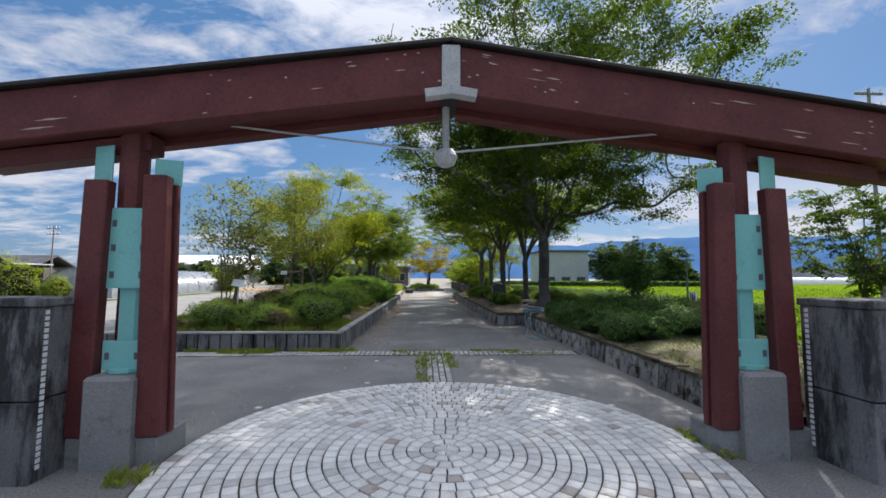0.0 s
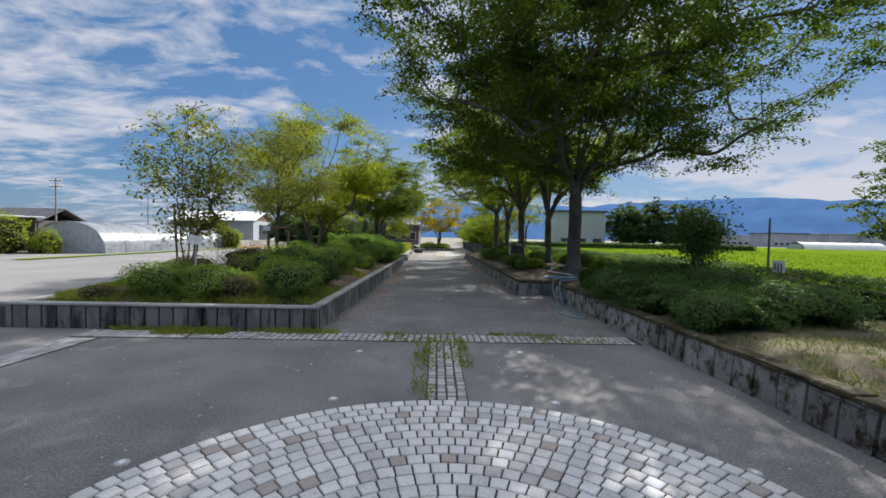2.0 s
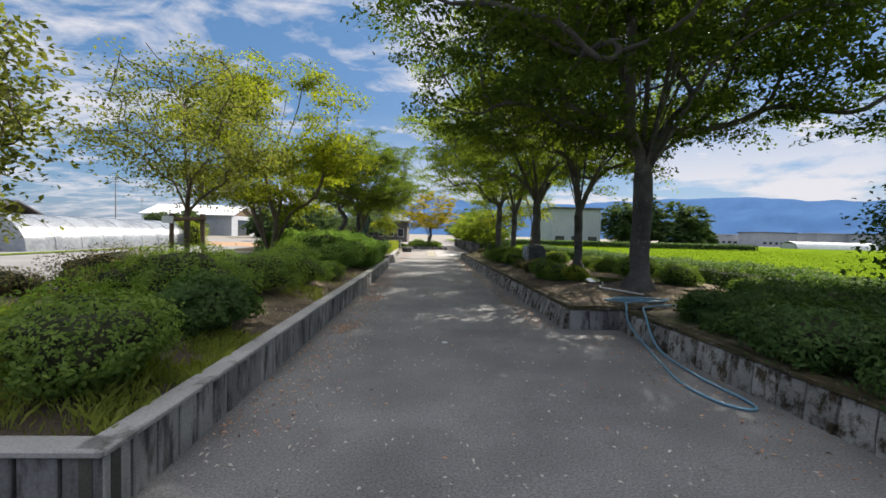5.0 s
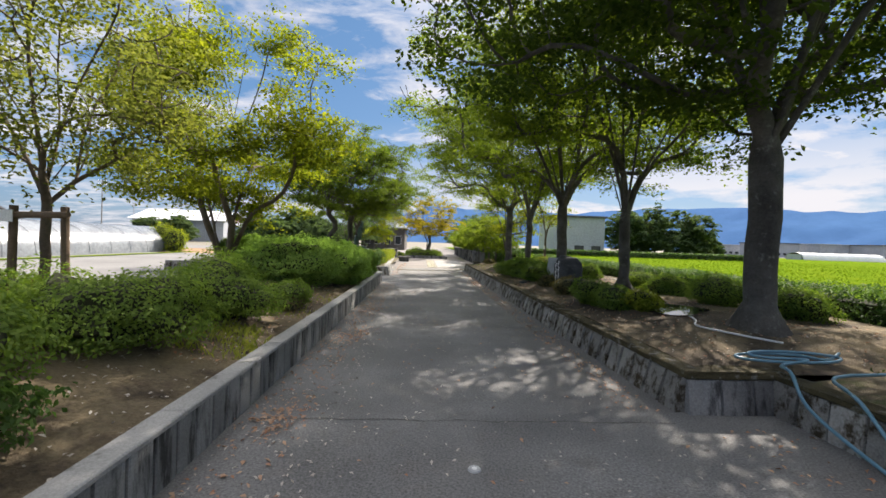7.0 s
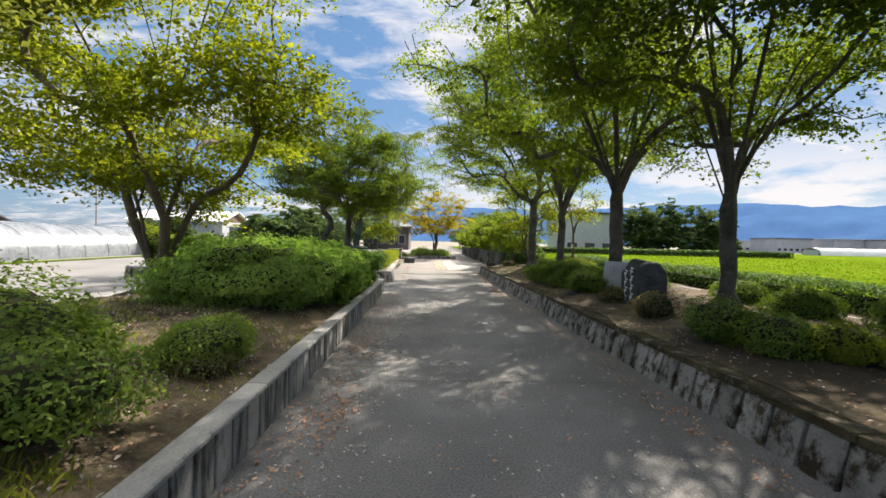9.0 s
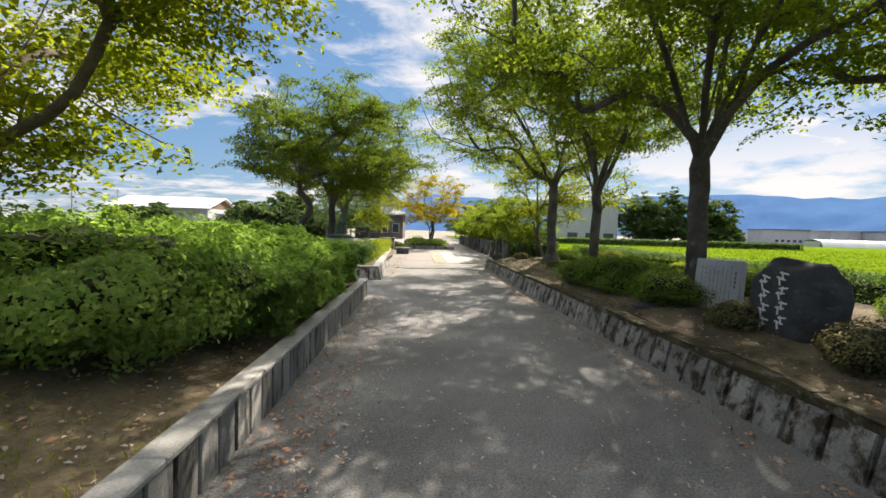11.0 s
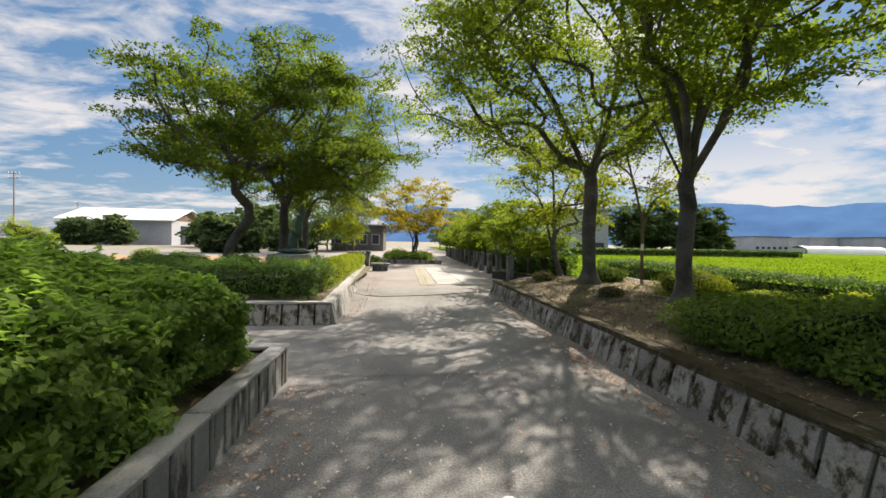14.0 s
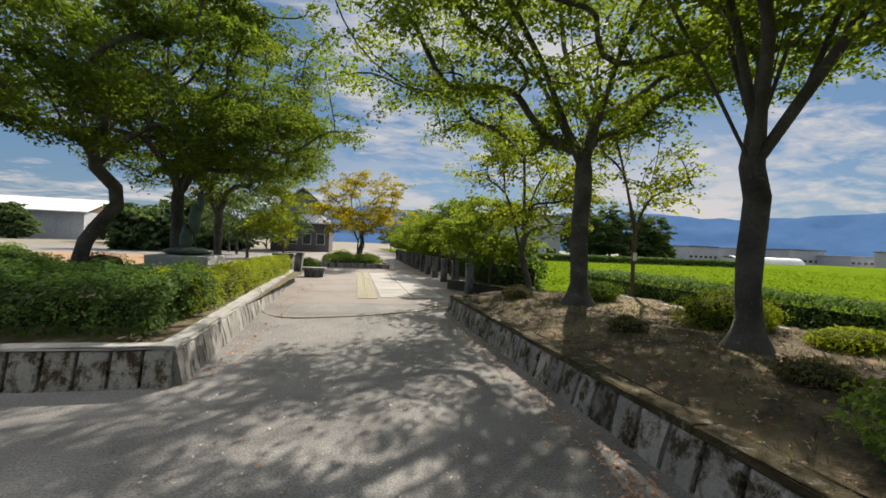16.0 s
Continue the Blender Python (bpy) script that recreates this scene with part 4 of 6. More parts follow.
for nm, x0, x1, y0, y1 in (("west", -7.5, -3.03, 3.36, 3.80), ("east", 3.53, 8.0, 3.14, 3.74)):
    w = empty("wing_wall_" + nm, (0, 0, 0), "dark stained concrete wing wall beside the gate", "wall", kind="structure")
    sgn = -1 if nm == "west" else 1
    edge = x1 if sgn < 0 else x0
    for row, (z0, z1) in enumerate(((-0.05, 0.62), (0.632, 1.36))):
        for k in range(5):
            a, b = sorted((edge + sgn * (k * 0.9 + 0.004), edge + sgn * (k * 0.9 + 0.896)))
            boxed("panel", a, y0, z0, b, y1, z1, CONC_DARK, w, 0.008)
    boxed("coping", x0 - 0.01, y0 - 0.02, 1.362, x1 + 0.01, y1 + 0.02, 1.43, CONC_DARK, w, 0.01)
    bm = bmesh.new()
    for i in range(26):
        z = 0.10 + i * 0.048
        xe = edge - sgn * 0.003
        yy = y0 + 0.05 if sgn < 0 else y1 - 0.09
        box(bm, xe - 0.003, yy, z, xe + 0.003, yy + 0.035, z + 0.034)
    part("joint_marker", bm, WHITE, w, "column of small white squares")


# ---- trees of the avenue ----
def zelkova(at, seed, **kw):
    return tree("zelkova_tree", at, kw.pop("label", "tall green zelkova tree with grey trunk in the raised bed"), seed, group="avenue trees", category="tree", **kw)


zelkova((4.55, 15.6, 0.52), 11, label="largest zelkova tree with broad dark green crown", height=12.4, crown=(7.0, 6.2), crown_low=2.9, trunk_h=2.8, trunk_r=0.20, leaf_mat=LEAF_ZELK, tips=900, leaves=180000, leaf=0.098, void=-0.15, limbs=10, spray=0.55, shift=(0.2, -0.6), gap_n=4, hollow=0.15)
zelkova((5.05, 20.5, 0.56), 12, height=9.6, crown=(4.9, 4.6), crown_low=3.0, trunk_h=2.1, trunk_r=0.135, leaf_mat=LEAF_ZELK2, tips=430, leaves=44000, leaf=0.090, void=0.13, limbs=9, spray=0.48, gap_n=10)
zelkova((4.52, 23.85, 0.56), 13, height=10.4, crown=(5.4, 4.8), crown_low=3.2, trunk_h=2.7, trunk_r=0.165, leaf_mat=LEAF_ZELK2, tips=480, leaves=52000, leaf=0.090, void=0.13, limbs=9, spray=0.48, gap_n=9, shift=(-0.2, 0))
zelkova((4.55, 28.35, 0.56), 14, height=9.8, crown=(5.0, 4.6), crown_low=3.3, trunk_h=2.5, trunk_r=0.135, leaf_mat=LEAF_ZELK2, tips=430, leaves=52000, leaf=0.090, void=-0.02, limbs=8, spray=0.48, gap_n=10)
zelkova((4.38, 31.8, 0.56), 15, height=10.0, crown=(5.2, 4.8), crown_low=3.1, trunk_h=3.0, trunk_r=0.17, leaf_mat=LEAF_ZELK2, tips=430, leaves=54000, leaf=0.090, void=-0.02, limbs=9, spray=0.48, gap_n=9, shift=(-0.5, 0.5))

tree("young_tree", (-5.3, 11.3, 0.62), "thin sparse young tree with label stake", 21, 4.2, (0.95, 0.9), 0.9, 0.8, 0.045, LEAF_DULL, BARK_BROWN, tips=120, leaves=6000, leaf=0.078, limbs=5, stems=3, spray=0.22, pad_n=20, void=-0.5, flat=0.8, root=False)
tree("young_tree", (-5.0, 15.45, 0.66), "slender young tree held by wooden stakes", 22, 4.6, (1.9, 1.7), 1.7, 1.5, 0.055, LEAF_DULL, BARK_BROWN, tips=200, leaves=13000, leaf=0.066, limbs=6, spray=0.28, pad_n=35, void=-0.3, flat=0.7, root=False)
tree("yellowing_tree", (-5.25, 20.7, 0.66), "spreading multi-stemmed tree with yellow-green leaves", 23, 6.6, (3.4, 3.0), 1.5, 1.5, 0.085, LEAF_YEL, BARK_BROWN, tips=460, leaves=56000, leaf=0.085, limbs=9, stems=4, spray=0.36, flat=0.6, pad_n=60, root=False)
tree("leaning_tree", (-6.45, 35.6, 0.5), "dark crooked leaning tree behind a hedge", 24, 7.2, (4.0, 3.8), 2.9, 3.1, 0.15, LEAF_ZELK3, BARK, tips=330, leaves=40000, leaf=0.10, void=0.0, limbs=7, lean=(0.1, 0.1), shift=(1.3, -0.8), spray=0.42, kinks=(0, 0.08, 0.15, 0.36, 0.62, 0.58, 0.2, 0.12))
tree("zelkova_tree", (-5.2, 37.9, 0.5), "green tree with spreading crown behind a pedestal", 25, 8.8, (4.8, 4.6), 2.9, 2.6, 0.17, LEAF_ZELK3, BARK, shift=(0.8, 0), tips=360, leaves=44000, leaf=0.10, void=0.0, limbs=8, spray=0.5)
tree("zelkova_tree", (-5.4, 42.3, 0.2), "green tree with pale trunk beside the avenue", 26, 8.4, (4.8, 4.4), 2.9, 2.4, 0.15, LEAF_ZELK3, BARK, tips=440, leaves=38000, leaf=0.10, limbs=7, spray=0.42)
tree("small_yellow_tree", (-3.5, 46, 0.0), "small bright yellow-green tree by planters", 27, 5.0, (1.6, 1.6), 1.6, 1.5, 0.06, LEAF_YEL, BARK_BROWN, tips=110, leaves=6000, leaf=0.11, limbs=4, spray=0.38)
tree("gold_tree", (0.3, 53, 0.2), "autumn-gold tree on a planted island", 28, 6.6, (3.6, 3.4), 2.0, 1.4, 0.11, LEAF_GOLD, BARK, tips=260, leaves=15000, leaf=0.15, limbs=7, stems=3, spray=0.5, root=False)
tree("young_yellow_tree", (6.9, 33.5, 0.5), "thin young tree turning yellow by the hedge", 29, 5.4, (1.3, 1.3), 2.0, 1.9, 0.05, LEAF_YEL, BARK_BROWN, tips=90, leaves=3200, leaf=0.11, limbs=4, spray=0.34)
tree("small_bent_tree", (5.6, 36.6, 0.2), "small bent tree with yellow-green leaves", 30, 6.0, (2.4, 2.4), 2.0, 1.5, 0.09, LEAF_YEL, BARK, tips=180, leaves=9000, leaf=0.12, limbs=5, lean=(-0.5, 0), spray=0.45)
tree("garden_shrub_tree", (6.1, 11.6, 0.4), "small dark evergreen tree standing in shrubs", 31, 2.25, (0.52, 0.50), 0.7, 0.7, 0.035, LEAF_DARK_SHADED, BARK_BROWN, tips=90, leaves=5200, leaf=0.075, limbs=5, stems=3, spray=0.18, flat=0.9, root=False, hollow=0.1, pad_n=30, void=-0.4)
tree("roadside_tree", (23.0, 20.5, 0.0), "broadleaf tree beside the field", 32, 7.4, (3.2, 3.2), 1.0, 1.2, 0.12, LEAF_ZELK, BARK, tips=220, leaves=16000, leaf=0.16, limbs=5, spray=0.5)
for i in range(9):
    y = 39.0 + i * 3.4
    tree("trellis_tree", (5.0 + 0.05 * i, y, 0.0), "low clipped round tree in a row along the avenue", 40 + i, 3.7 + 0.3 * (i % 3), (1.9, 1.9), 1.2, 1.2, 0.07, LEAF_ZELK2, BARK, tips=130, leaves=9000, leaf=0.13, limbs=4, spray=0.42, root=False, group="row of low trees")
for i in range(8):
    tree("avenue_tree", (-8.5 - (i % 3) * 2.5, 60 + i * 6.5, 0.0), "green tree lining the far avenue", 60 + i, 6.0 + (i % 3), (3.2, 3.2), 1.5, 1.5, 0.12, LEAF_FAR_HAZE, BARK, tips=80, leaves=3600, leaf=0.26, limbs=4, spray=0.7, root=False, group="far avenue trees")

for i in range(7):
    tree("avenue_tree", (8.0 + (i % 2) * 1.5, 72 + i * 7.5, 0.0), "green tree lining the far avenue", 80 + i, 5.5 + (i % 3), (3.0, 3.0), 1.2, 1.5, 0.12, LEAF_FAR_HAZE, BARK, tips=80, leaves=5000, leaf=0.24, limbs=4, spray=0.7, root=False, group="far avenue trees")

# ---- bushes and hedges ----
BUSHES = (
    # x, y, rx, ry, h, leaf, kind of bed
    (-2.6, 10.0, 0.55, 0.52, 0.62, 'a'), (-4.85, 9.85, 0.62, 0.5, 0.55, 'a'), (-4.05, 9.95, 0.62, 0.52, 0.5, 'a'), (-3.55, 9.9, 0.40, 0.38, 0.42, 'n'), (-5.85, 9.65, 0.28, 0.25, 0.3, 'n'),
    (-2.7, 11.7, 0.55, 0.8, 0.6, 'd'), (-3.5, 12.6, 0.9, 0.8, 0.65, 'a'), (-4.6, 13.1, 0.9, 0.8, 0.65, 'n'), (-6.0, 12.6, 0.7, 0.8, 0.5, 'n'),
    (-3.2, 14.0, 0.9, 0.7, 0.62, 'a'), (-4.5, 14.6, 0.7, 0.6, 0.5, 'a'), (-2.9, 15.6, 0.72, 0.70, 0.74, 'a'), (-2.55, 17.1, 0.42, 0.40, 0.42, 'a'), (-2.5, 16.95, 0.26, 0.26, 0.26, 'n'), (-6.2, 16.5, 0.6, 0.8, 0.4, 'n'),
    (-3.5, 19.9, 1.25, 1.1, 0.92, 'h'), (-2.85, 20.5, 0.8, 0.9, 0.9, 'h'),
    (3.3, 18.2, 0.44, 0.42, 0.44, 'a'), (3.5, 17.55, 0.40, 0.38, 0.38, 'a'), (3.72, 17.1, 0.30, 0.30, 0.34, 'b'), (3.28, 19.85, 0.34, 0.34, 0.40, 'n'), (5.9, 18.1, 0.58, 0.55, 0.58, 'a'), (6.05, 16.6, 0.5, 0.5, 0.5, 'a'),
    (5.75, 19.6, 0.5, 0.5, 0.5, 'a'), (6.0, 21.3, 0.55, 0.48, 0.46, 'a'), (3.4, 21.4, 0.38, 0.36, 0.36, 'n'), (3.5, 22.9, 0.5, 0.55, 0.5, 'a'), (5.5, 24.0, 0.5, 0.6, 0.45, 'a'),
    (3.55, 24.6, 0.72, 0.75, 0.62, 'e'), (3.4, 25.6, 0.65, 0.7, 0.55, 'e'), (4.4, 25.2, 0.55, 0.6, 0.5, 'a'),
    (5.7, 29.6, 0.65, 0.5, 0.5, 'b'), (6.0, 28.3, 0.4, 0.35, 0.28, 'b'), (6.1, 27.0, 0.45, 0.42, 0.38, 'b'), (3.7, 29.4, 0.26, 0.26, 0.26, 'n'), (5.3, 32.6, 0.5, 0.45, 0.45, 'a'), (3.5, 33.0, 0.3, 0.3, 0.25, 'n'), (4.0, 27.2, 0.3, 0.3, 0.22, 'n'),
    # Whole gate bed in the dark leaf, standing in for the big tree's shade.
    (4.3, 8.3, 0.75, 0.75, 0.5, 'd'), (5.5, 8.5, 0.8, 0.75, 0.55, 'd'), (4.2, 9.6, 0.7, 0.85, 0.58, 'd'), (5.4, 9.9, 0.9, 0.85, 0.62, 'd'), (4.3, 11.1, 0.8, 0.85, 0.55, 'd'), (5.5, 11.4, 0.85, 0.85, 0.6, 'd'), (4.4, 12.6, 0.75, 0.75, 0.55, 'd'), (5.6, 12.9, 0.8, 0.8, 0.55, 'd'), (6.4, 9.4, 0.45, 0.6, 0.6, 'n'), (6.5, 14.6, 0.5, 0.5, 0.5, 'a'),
    (-6.6, 36.9, 0.6, 0.5, 0.5, 'n'), (-8.5, 36.8, 0.8, 0.6, 0.45, 'd'), (-10.2, 34.5, 0.9, 0.6, 0.5, 'a'),
)
LEAF_OF = {'a': (LEAF_BUSH, "rounded green azalea bush"), 'b': (LEAF_BUSH_BRIGHT, "bright yellow-green rounded bush"), 'd': (LEAF_DARK_SHADED, "dark green low spreading shrub with shade in its tone"),
           'h': (LEAF_HEDGE, "large mounded green shrub at the hedge end"), 'e': (LEAF_BUSH, "spreading green shrub with pointed leaves"), 'n': (LEAF_BROWN, "thin brownish half-bare shrub")}
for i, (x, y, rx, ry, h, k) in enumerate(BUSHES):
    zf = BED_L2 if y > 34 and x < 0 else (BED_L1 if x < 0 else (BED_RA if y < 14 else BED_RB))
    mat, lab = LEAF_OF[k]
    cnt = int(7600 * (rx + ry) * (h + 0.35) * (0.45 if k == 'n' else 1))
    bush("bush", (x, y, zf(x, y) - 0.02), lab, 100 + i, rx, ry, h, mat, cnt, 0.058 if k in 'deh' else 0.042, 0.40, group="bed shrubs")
hedge("hedge", "big dense green hedge overhanging the bed wall", 201, -5.6, 20.9, -2.02, 25.45, 0.42, 1.46, LEAF_HEDGE, 3600, 0.066, 0.22, fall=0.30)
# Dark end leaves and bright path-side leaves put the hedge's shade and sun into colour.
hedge("hedge", "clipped hedge along the end of a bed, leaves darkened as its shaded side", 202, -9.5, 29.75, -2.35, 31.6, 0.4, 1.10, LEAF_DARK_SHADED, 1500, 0.06, 0.20)
hedge("hedge", "clipped yellow-green hedge along the avenue, leaves brightened as its sunlit side", 203, -3.15, 31.1, -2.30, 40.2, 0.4, 1.0, LEAF_BUSH_BRIGHT, 1100, 0.055, 0.09)
# Dark leaf also holds the shade on this hedge's front.
hedge("hedge", "long clipped hedge between the trees and the field", 204, 7.0, 8.4, 7.9, 36.5, 0.05, 1.06, LEAF_DARK_SHADED, 1000, 0.06, 0.09)
hedge("hedge", "clipped low hedge on an island bed", 205, -1.9, 51.0, 1.6, 53.0, 0.1, 0.75, LEAF_BUSH, 350, 0.09, 0.2)

hedge("hedge", "clipped dark hedge across the far side of the field", 206, 14, 78, 60, 80, 0.0, 1.1, LEAF_DARK_SHADED, 60, 0.3, 0.1)
for i, (x, y, r, h) in enumerate(((-0.9, 54.2, 1.0, 1.0), (0.9, 53.9, 0.8, 0.8), (-2.6, 47.8, 0.7, 0.6), (-15, 46, 0.8, 0.9))):
    bush("bush", (x, y, 0.05), "rounded green bush on a planted island", 300 + i, r, r, h, LEAF_BUSH, 1800, 0.10, 0.2)

# ---- background: buildings, far trees, mountains ----
def house_body(name, x0, y0, x1, y1, z1, material, parent, label):
    return boxed(name, x0, y0, -0.1, x1, y1, z1, material, parent, label=label)


def barn(at, lx, ly, wall_h, ridge_h):
    b = empty("barn", at, "long grey barn with white sheet roof", "barn")
    house_body("wall", 0, 0, lx, ly, wall_h, GREYWALL, b, "pale grey clad wall")
    n = 10
    for i in range(1, n):
        boxed("wall_seam", lx * i / n - 0.05, -0.06, 0, lx * i / n + 0.05, 0.0, wall_h, GREYWALL, b)
    for s in (0, 1):
        bm = bmesh.new()
        y0, y1 = (-0.8, ly / 2) if s == 0 else (ly / 2, ly + 0.8)
        z0, z1 = (wall_h - 0.15, ridge_h) if s == 0 else (ridge_h, wall_h - 0.15)
        v = [bm.verts.new(p) for p in ((-0.8, y0, z0), (lx + 0.8, y0, z0), (lx + 0.8, y1, z1), (-0.8, y1, z1))]
        f = bm.faces.new(v)
        r = bmesh.ops.extrude_face_region(bm, geom=[f])
        for q in r["geom"]:
            if isinstance(q, bmesh.types.BMVert):
                q.co.z += 0.2
        part("roof", bm, ROOF_WHITE, b, "white sheet metal roof")
    bm = bmesh.new()
    v = [bm.verts.new(p) for p in ((lx, 0, wall_h), (lx, ly, wall_h), (lx, ly / 2, ridge_h - 0.1), (lx - 0.3, 0, wall_h), (lx - 0.3, ly, wall_h), (lx - 0.3, ly / 2, ridge_h - 0.1))]
    bm.faces.new(v[:3]); bm.faces.new(v[3:]); bm.faces.new((v[0], v[2], v[5], v[3])); bm.faces.new((v[1], v[4], v[5], v[2]))
    part("gable", bm, STAKE, b, "brown timber gable")
    # Solid dark panel on the gable paints the shade inside an open end.
    boxed("gable_shade_panel", lx + 0.003, ly * 0.25, 0, lx + 0.05, ly * 0.75, wall_h * 0.8, GLASS, b, label="dark panel painted as the shade of an open end")
    return b


barn((-70.5, 112, 0), 21.5, 14, 5.1, 7.7)


def block_house(name, at, lx, ly, h, label, wall_mat, roof_mat, cols, rows, roof_h=0.4, pitched=False):
    b = empty(name, at, label, "building")
    house_body("wall", 0, 0, lx, ly, h, wall_mat, b, "")
    if pitched:
        for s in (0, 1):
            bm = bmesh.new()
            y0, y1, z0, z1 = (-0.9, ly / 2, h - 0.3, h + roof_h) if s == 0 else (ly / 2, ly + 0.9, h + roof_h, h - 0.3)
            f = bm.faces.new([bm.verts.new(p) for p in ((-0.9, y0, z0), (lx + 0.9, y0, z0), (lx + 0.9, y1, z1), (-0.9, y1, z1))])
            r = bmesh.ops.extrude_face_region(bm, geom=[f])
            for q in r["geom"]:
                if isinstance(q, bmesh.types.BMVert):
                    q.co.z += 0.25
            part("roof", bm, roof_mat, b)
    else:
        boxed("roof", -0.4, -0.4, h, lx + 0.4, ly + 0.4, h + roof_h, roof_mat, b, 0.03)
    for r in range(rows):
        for c in range(cols):
            w = lx / cols
            x = (c + 0.2) * w
            z = 0.9 + r * (h - 0.6) / rows
            win = boxed("window", x, -0.05, z, x + w * 0.6, 0.02, z + 1.2, GREY_STEEL, b)
            boxed("pane", x + 0.08, -0.06, z + 0.08, x + w * 0.6 - 0.08, -0.0505, z + 1.12, GLASS, win)
    return b


block_house("warehouse", (29, 100, 0), 11.5, 12, 8.3, "pale grey two-storey flat-roofed building", GREYWALL, ROOF_DARK, 3, 1)
WALL_SLATE = surf("slate_blue_wall", (0.11, 0.13, 0.16), (0.16, 0.18, 0.21), 0.5, 0.8, 0.2, 6)


def hall(at):
    """Lower storey under a skirt roof, a narrower gabled upper storey facing the avenue."""
    b = empty("hall", at, "slate blue gabled hall with a dark lower storey", "building")
    boxed("wall", -4.0, 0, -0.1, 4.0, 10, 4.3, WALL_DARK, b, label="dark timber lower wall")
    bm = bmesh.new()
    box(bm, -2.6, 1.6, 4.3, 2.6, 9, 6.8)
    v = [bm.verts.new(p) for p in ((-2.6, 1.6, 6.8), (2.6, 1.6, 6.8), (0, 1.6, 9.0), (-2.6, 9, 6.8), (2.6, 9, 6.8), (0, 9, 9.0))]
    for f in ((0, 1, 2), (5, 4, 3), (1, 4, 5, 2), (3, 0, 2, 5)):
        bm.faces.new([v[q] for q in f])
    part("wall", bm, WALL_SLATE, b, "slate blue gable wall")
    skirt = [(-4.7, -0.7, 4.2), (4.7, -0.7, 4.2), (4.7, 10.7, 4.2), (-4.7, 10.7, 4.2), (-2.6, 1.6, 5.5), (2.6, 1.6, 5.5), (2.6, 9, 5.5), (-2.6, 9, 5.5)]
    bm = bmesh.new()
    v = [bm.verts.new(p) for p in skirt] + [bm.verts.new((x, y, z - 0.2)) for x, y, z in skirt]
    for q in range(4):
        n = (q + 1) % 4
        for f in ((q, n, 4 + n, 4 + q), (8 + n, 8 + q, 12 + q, 12 + n), (8 + q, 8 + n, n, q)):
            bm.faces.new([v[k] for k in f])
    part("skirt_roof", bm, GREYWALL, b, "pale grey tiled skirt roof")
    for sx in (-1, 1):
        bm = bmesh.new()
        v = [bm.verts.new(p) for p in ((sx * 3.3, 0.9, 6.35), (0, 0.9, 9.1), (0, 9.7, 9.1), (sx * 3.3, 9.7, 6.35))]
        r = bmesh.ops.extrude_face_region(bm, geom=[bm.faces.new(v)])
        for q in r["geom"]:
            if isinstance(q, bmesh.types.BMVert):
                q.co.z += 0.28
        part("roof", bm, ROOF_DARK, b, "dark tiled roof")
    for k in range(4):
        win = boxed("window", -3.5 + k * 1.9, -0.06, 1.0, -2.3 + k * 1.9, 0.02, 2.6, GREY_STEEL, b)
        boxed("pane", -3.42 + k * 1.9, -0.07, 1.08, -2.38 + k * 1.9, -0.061, 2.52, GLASS, win)


hall((-7.7, 86, 0))
block_house("farmhouse", (-76, 72, 0), 9, 8, 3.2, "low farmhouse with dark tiled roof", WALL_DARK, ROOF_DARK, 3, 1, 2.0, True)
rng_b = random.Random(9)
for i in range(9):
    az = radians(38 + i * 4.6)
    d = 230 + 30 * rng_b.random()
    h = rng_b.choice((4.2, 5.2, 6.4))
    block_house("factory", (math.sin(az) * d, 20 + math.cos(az) * d, 0), 17 + 6 * rng_b.random(), 15, h, "long low pale factory beyond the field", GREYWALL, ROOF_DARK if i % 2 else GREYWALL, 6, 1)
for x, y, h in ((-67, 98, 12.4), (-53, 60, 8.8), (27.5, 23.5, 13.5), (-110, 170, 13), (120, 190, 14)):
    p = empty("utility_pole", (x, y, 0), "slim concrete utility pole with crossarms", "utility pole", "utility poles")
    bm = bmesh.new(); rod(bm, (0, 0, -0.2), (0, 0, h), 0.13, 0.08, 10); part("pole", bm, POLE, p)
    for k, z in enumerate((h - 0.4, h - 1.2)):
        boxed("crossarm", -0.9, -0.06, z, 0.9, 0.06, z + 0.12, POLE, p)
        for q in (-0.8, -0.3, 0.3, 0.8):
            bm = bmesh.new(); rod(bm, (q, 0, z + 0.12), (q, 0, z + 0.36), 0.05, 0.03, 6); part("insulator", bm, WHITE, p)
for i, (x, y, r, h) in enumerate(((47, 101, 6.0, 11.0), (54, 103, 6.5, 12.0), (62, 102, 6.0, 11.2), (69, 106, 3.0, 5.0), (-36, 100, 4.5, 6.5), (-30, 96, 4.0, 6.0), (-24, 93, 5, 8), (-16, 80, 3, 4.5), (-62, 105, 3.2, 5.0), (-55, 104, 3.4, 5.5), (-20, 70, 3, 5))):
    tree("broadleaf_tree", (x, y, -0.05), "dense round dark green tree by the far buildings, paled by painted haze", 400 + i, h, (r, r * 0.8), 0.2, h * 0.25, 0.25, LEAF_FAR_HAZE, BARK, tips=260, leaves=20000, leaf=0.55, limbs=5, spray=0.9, flat=0.9, root=False, hollow=0.05, pad_n=25, void=-0.6, group="far round trees")


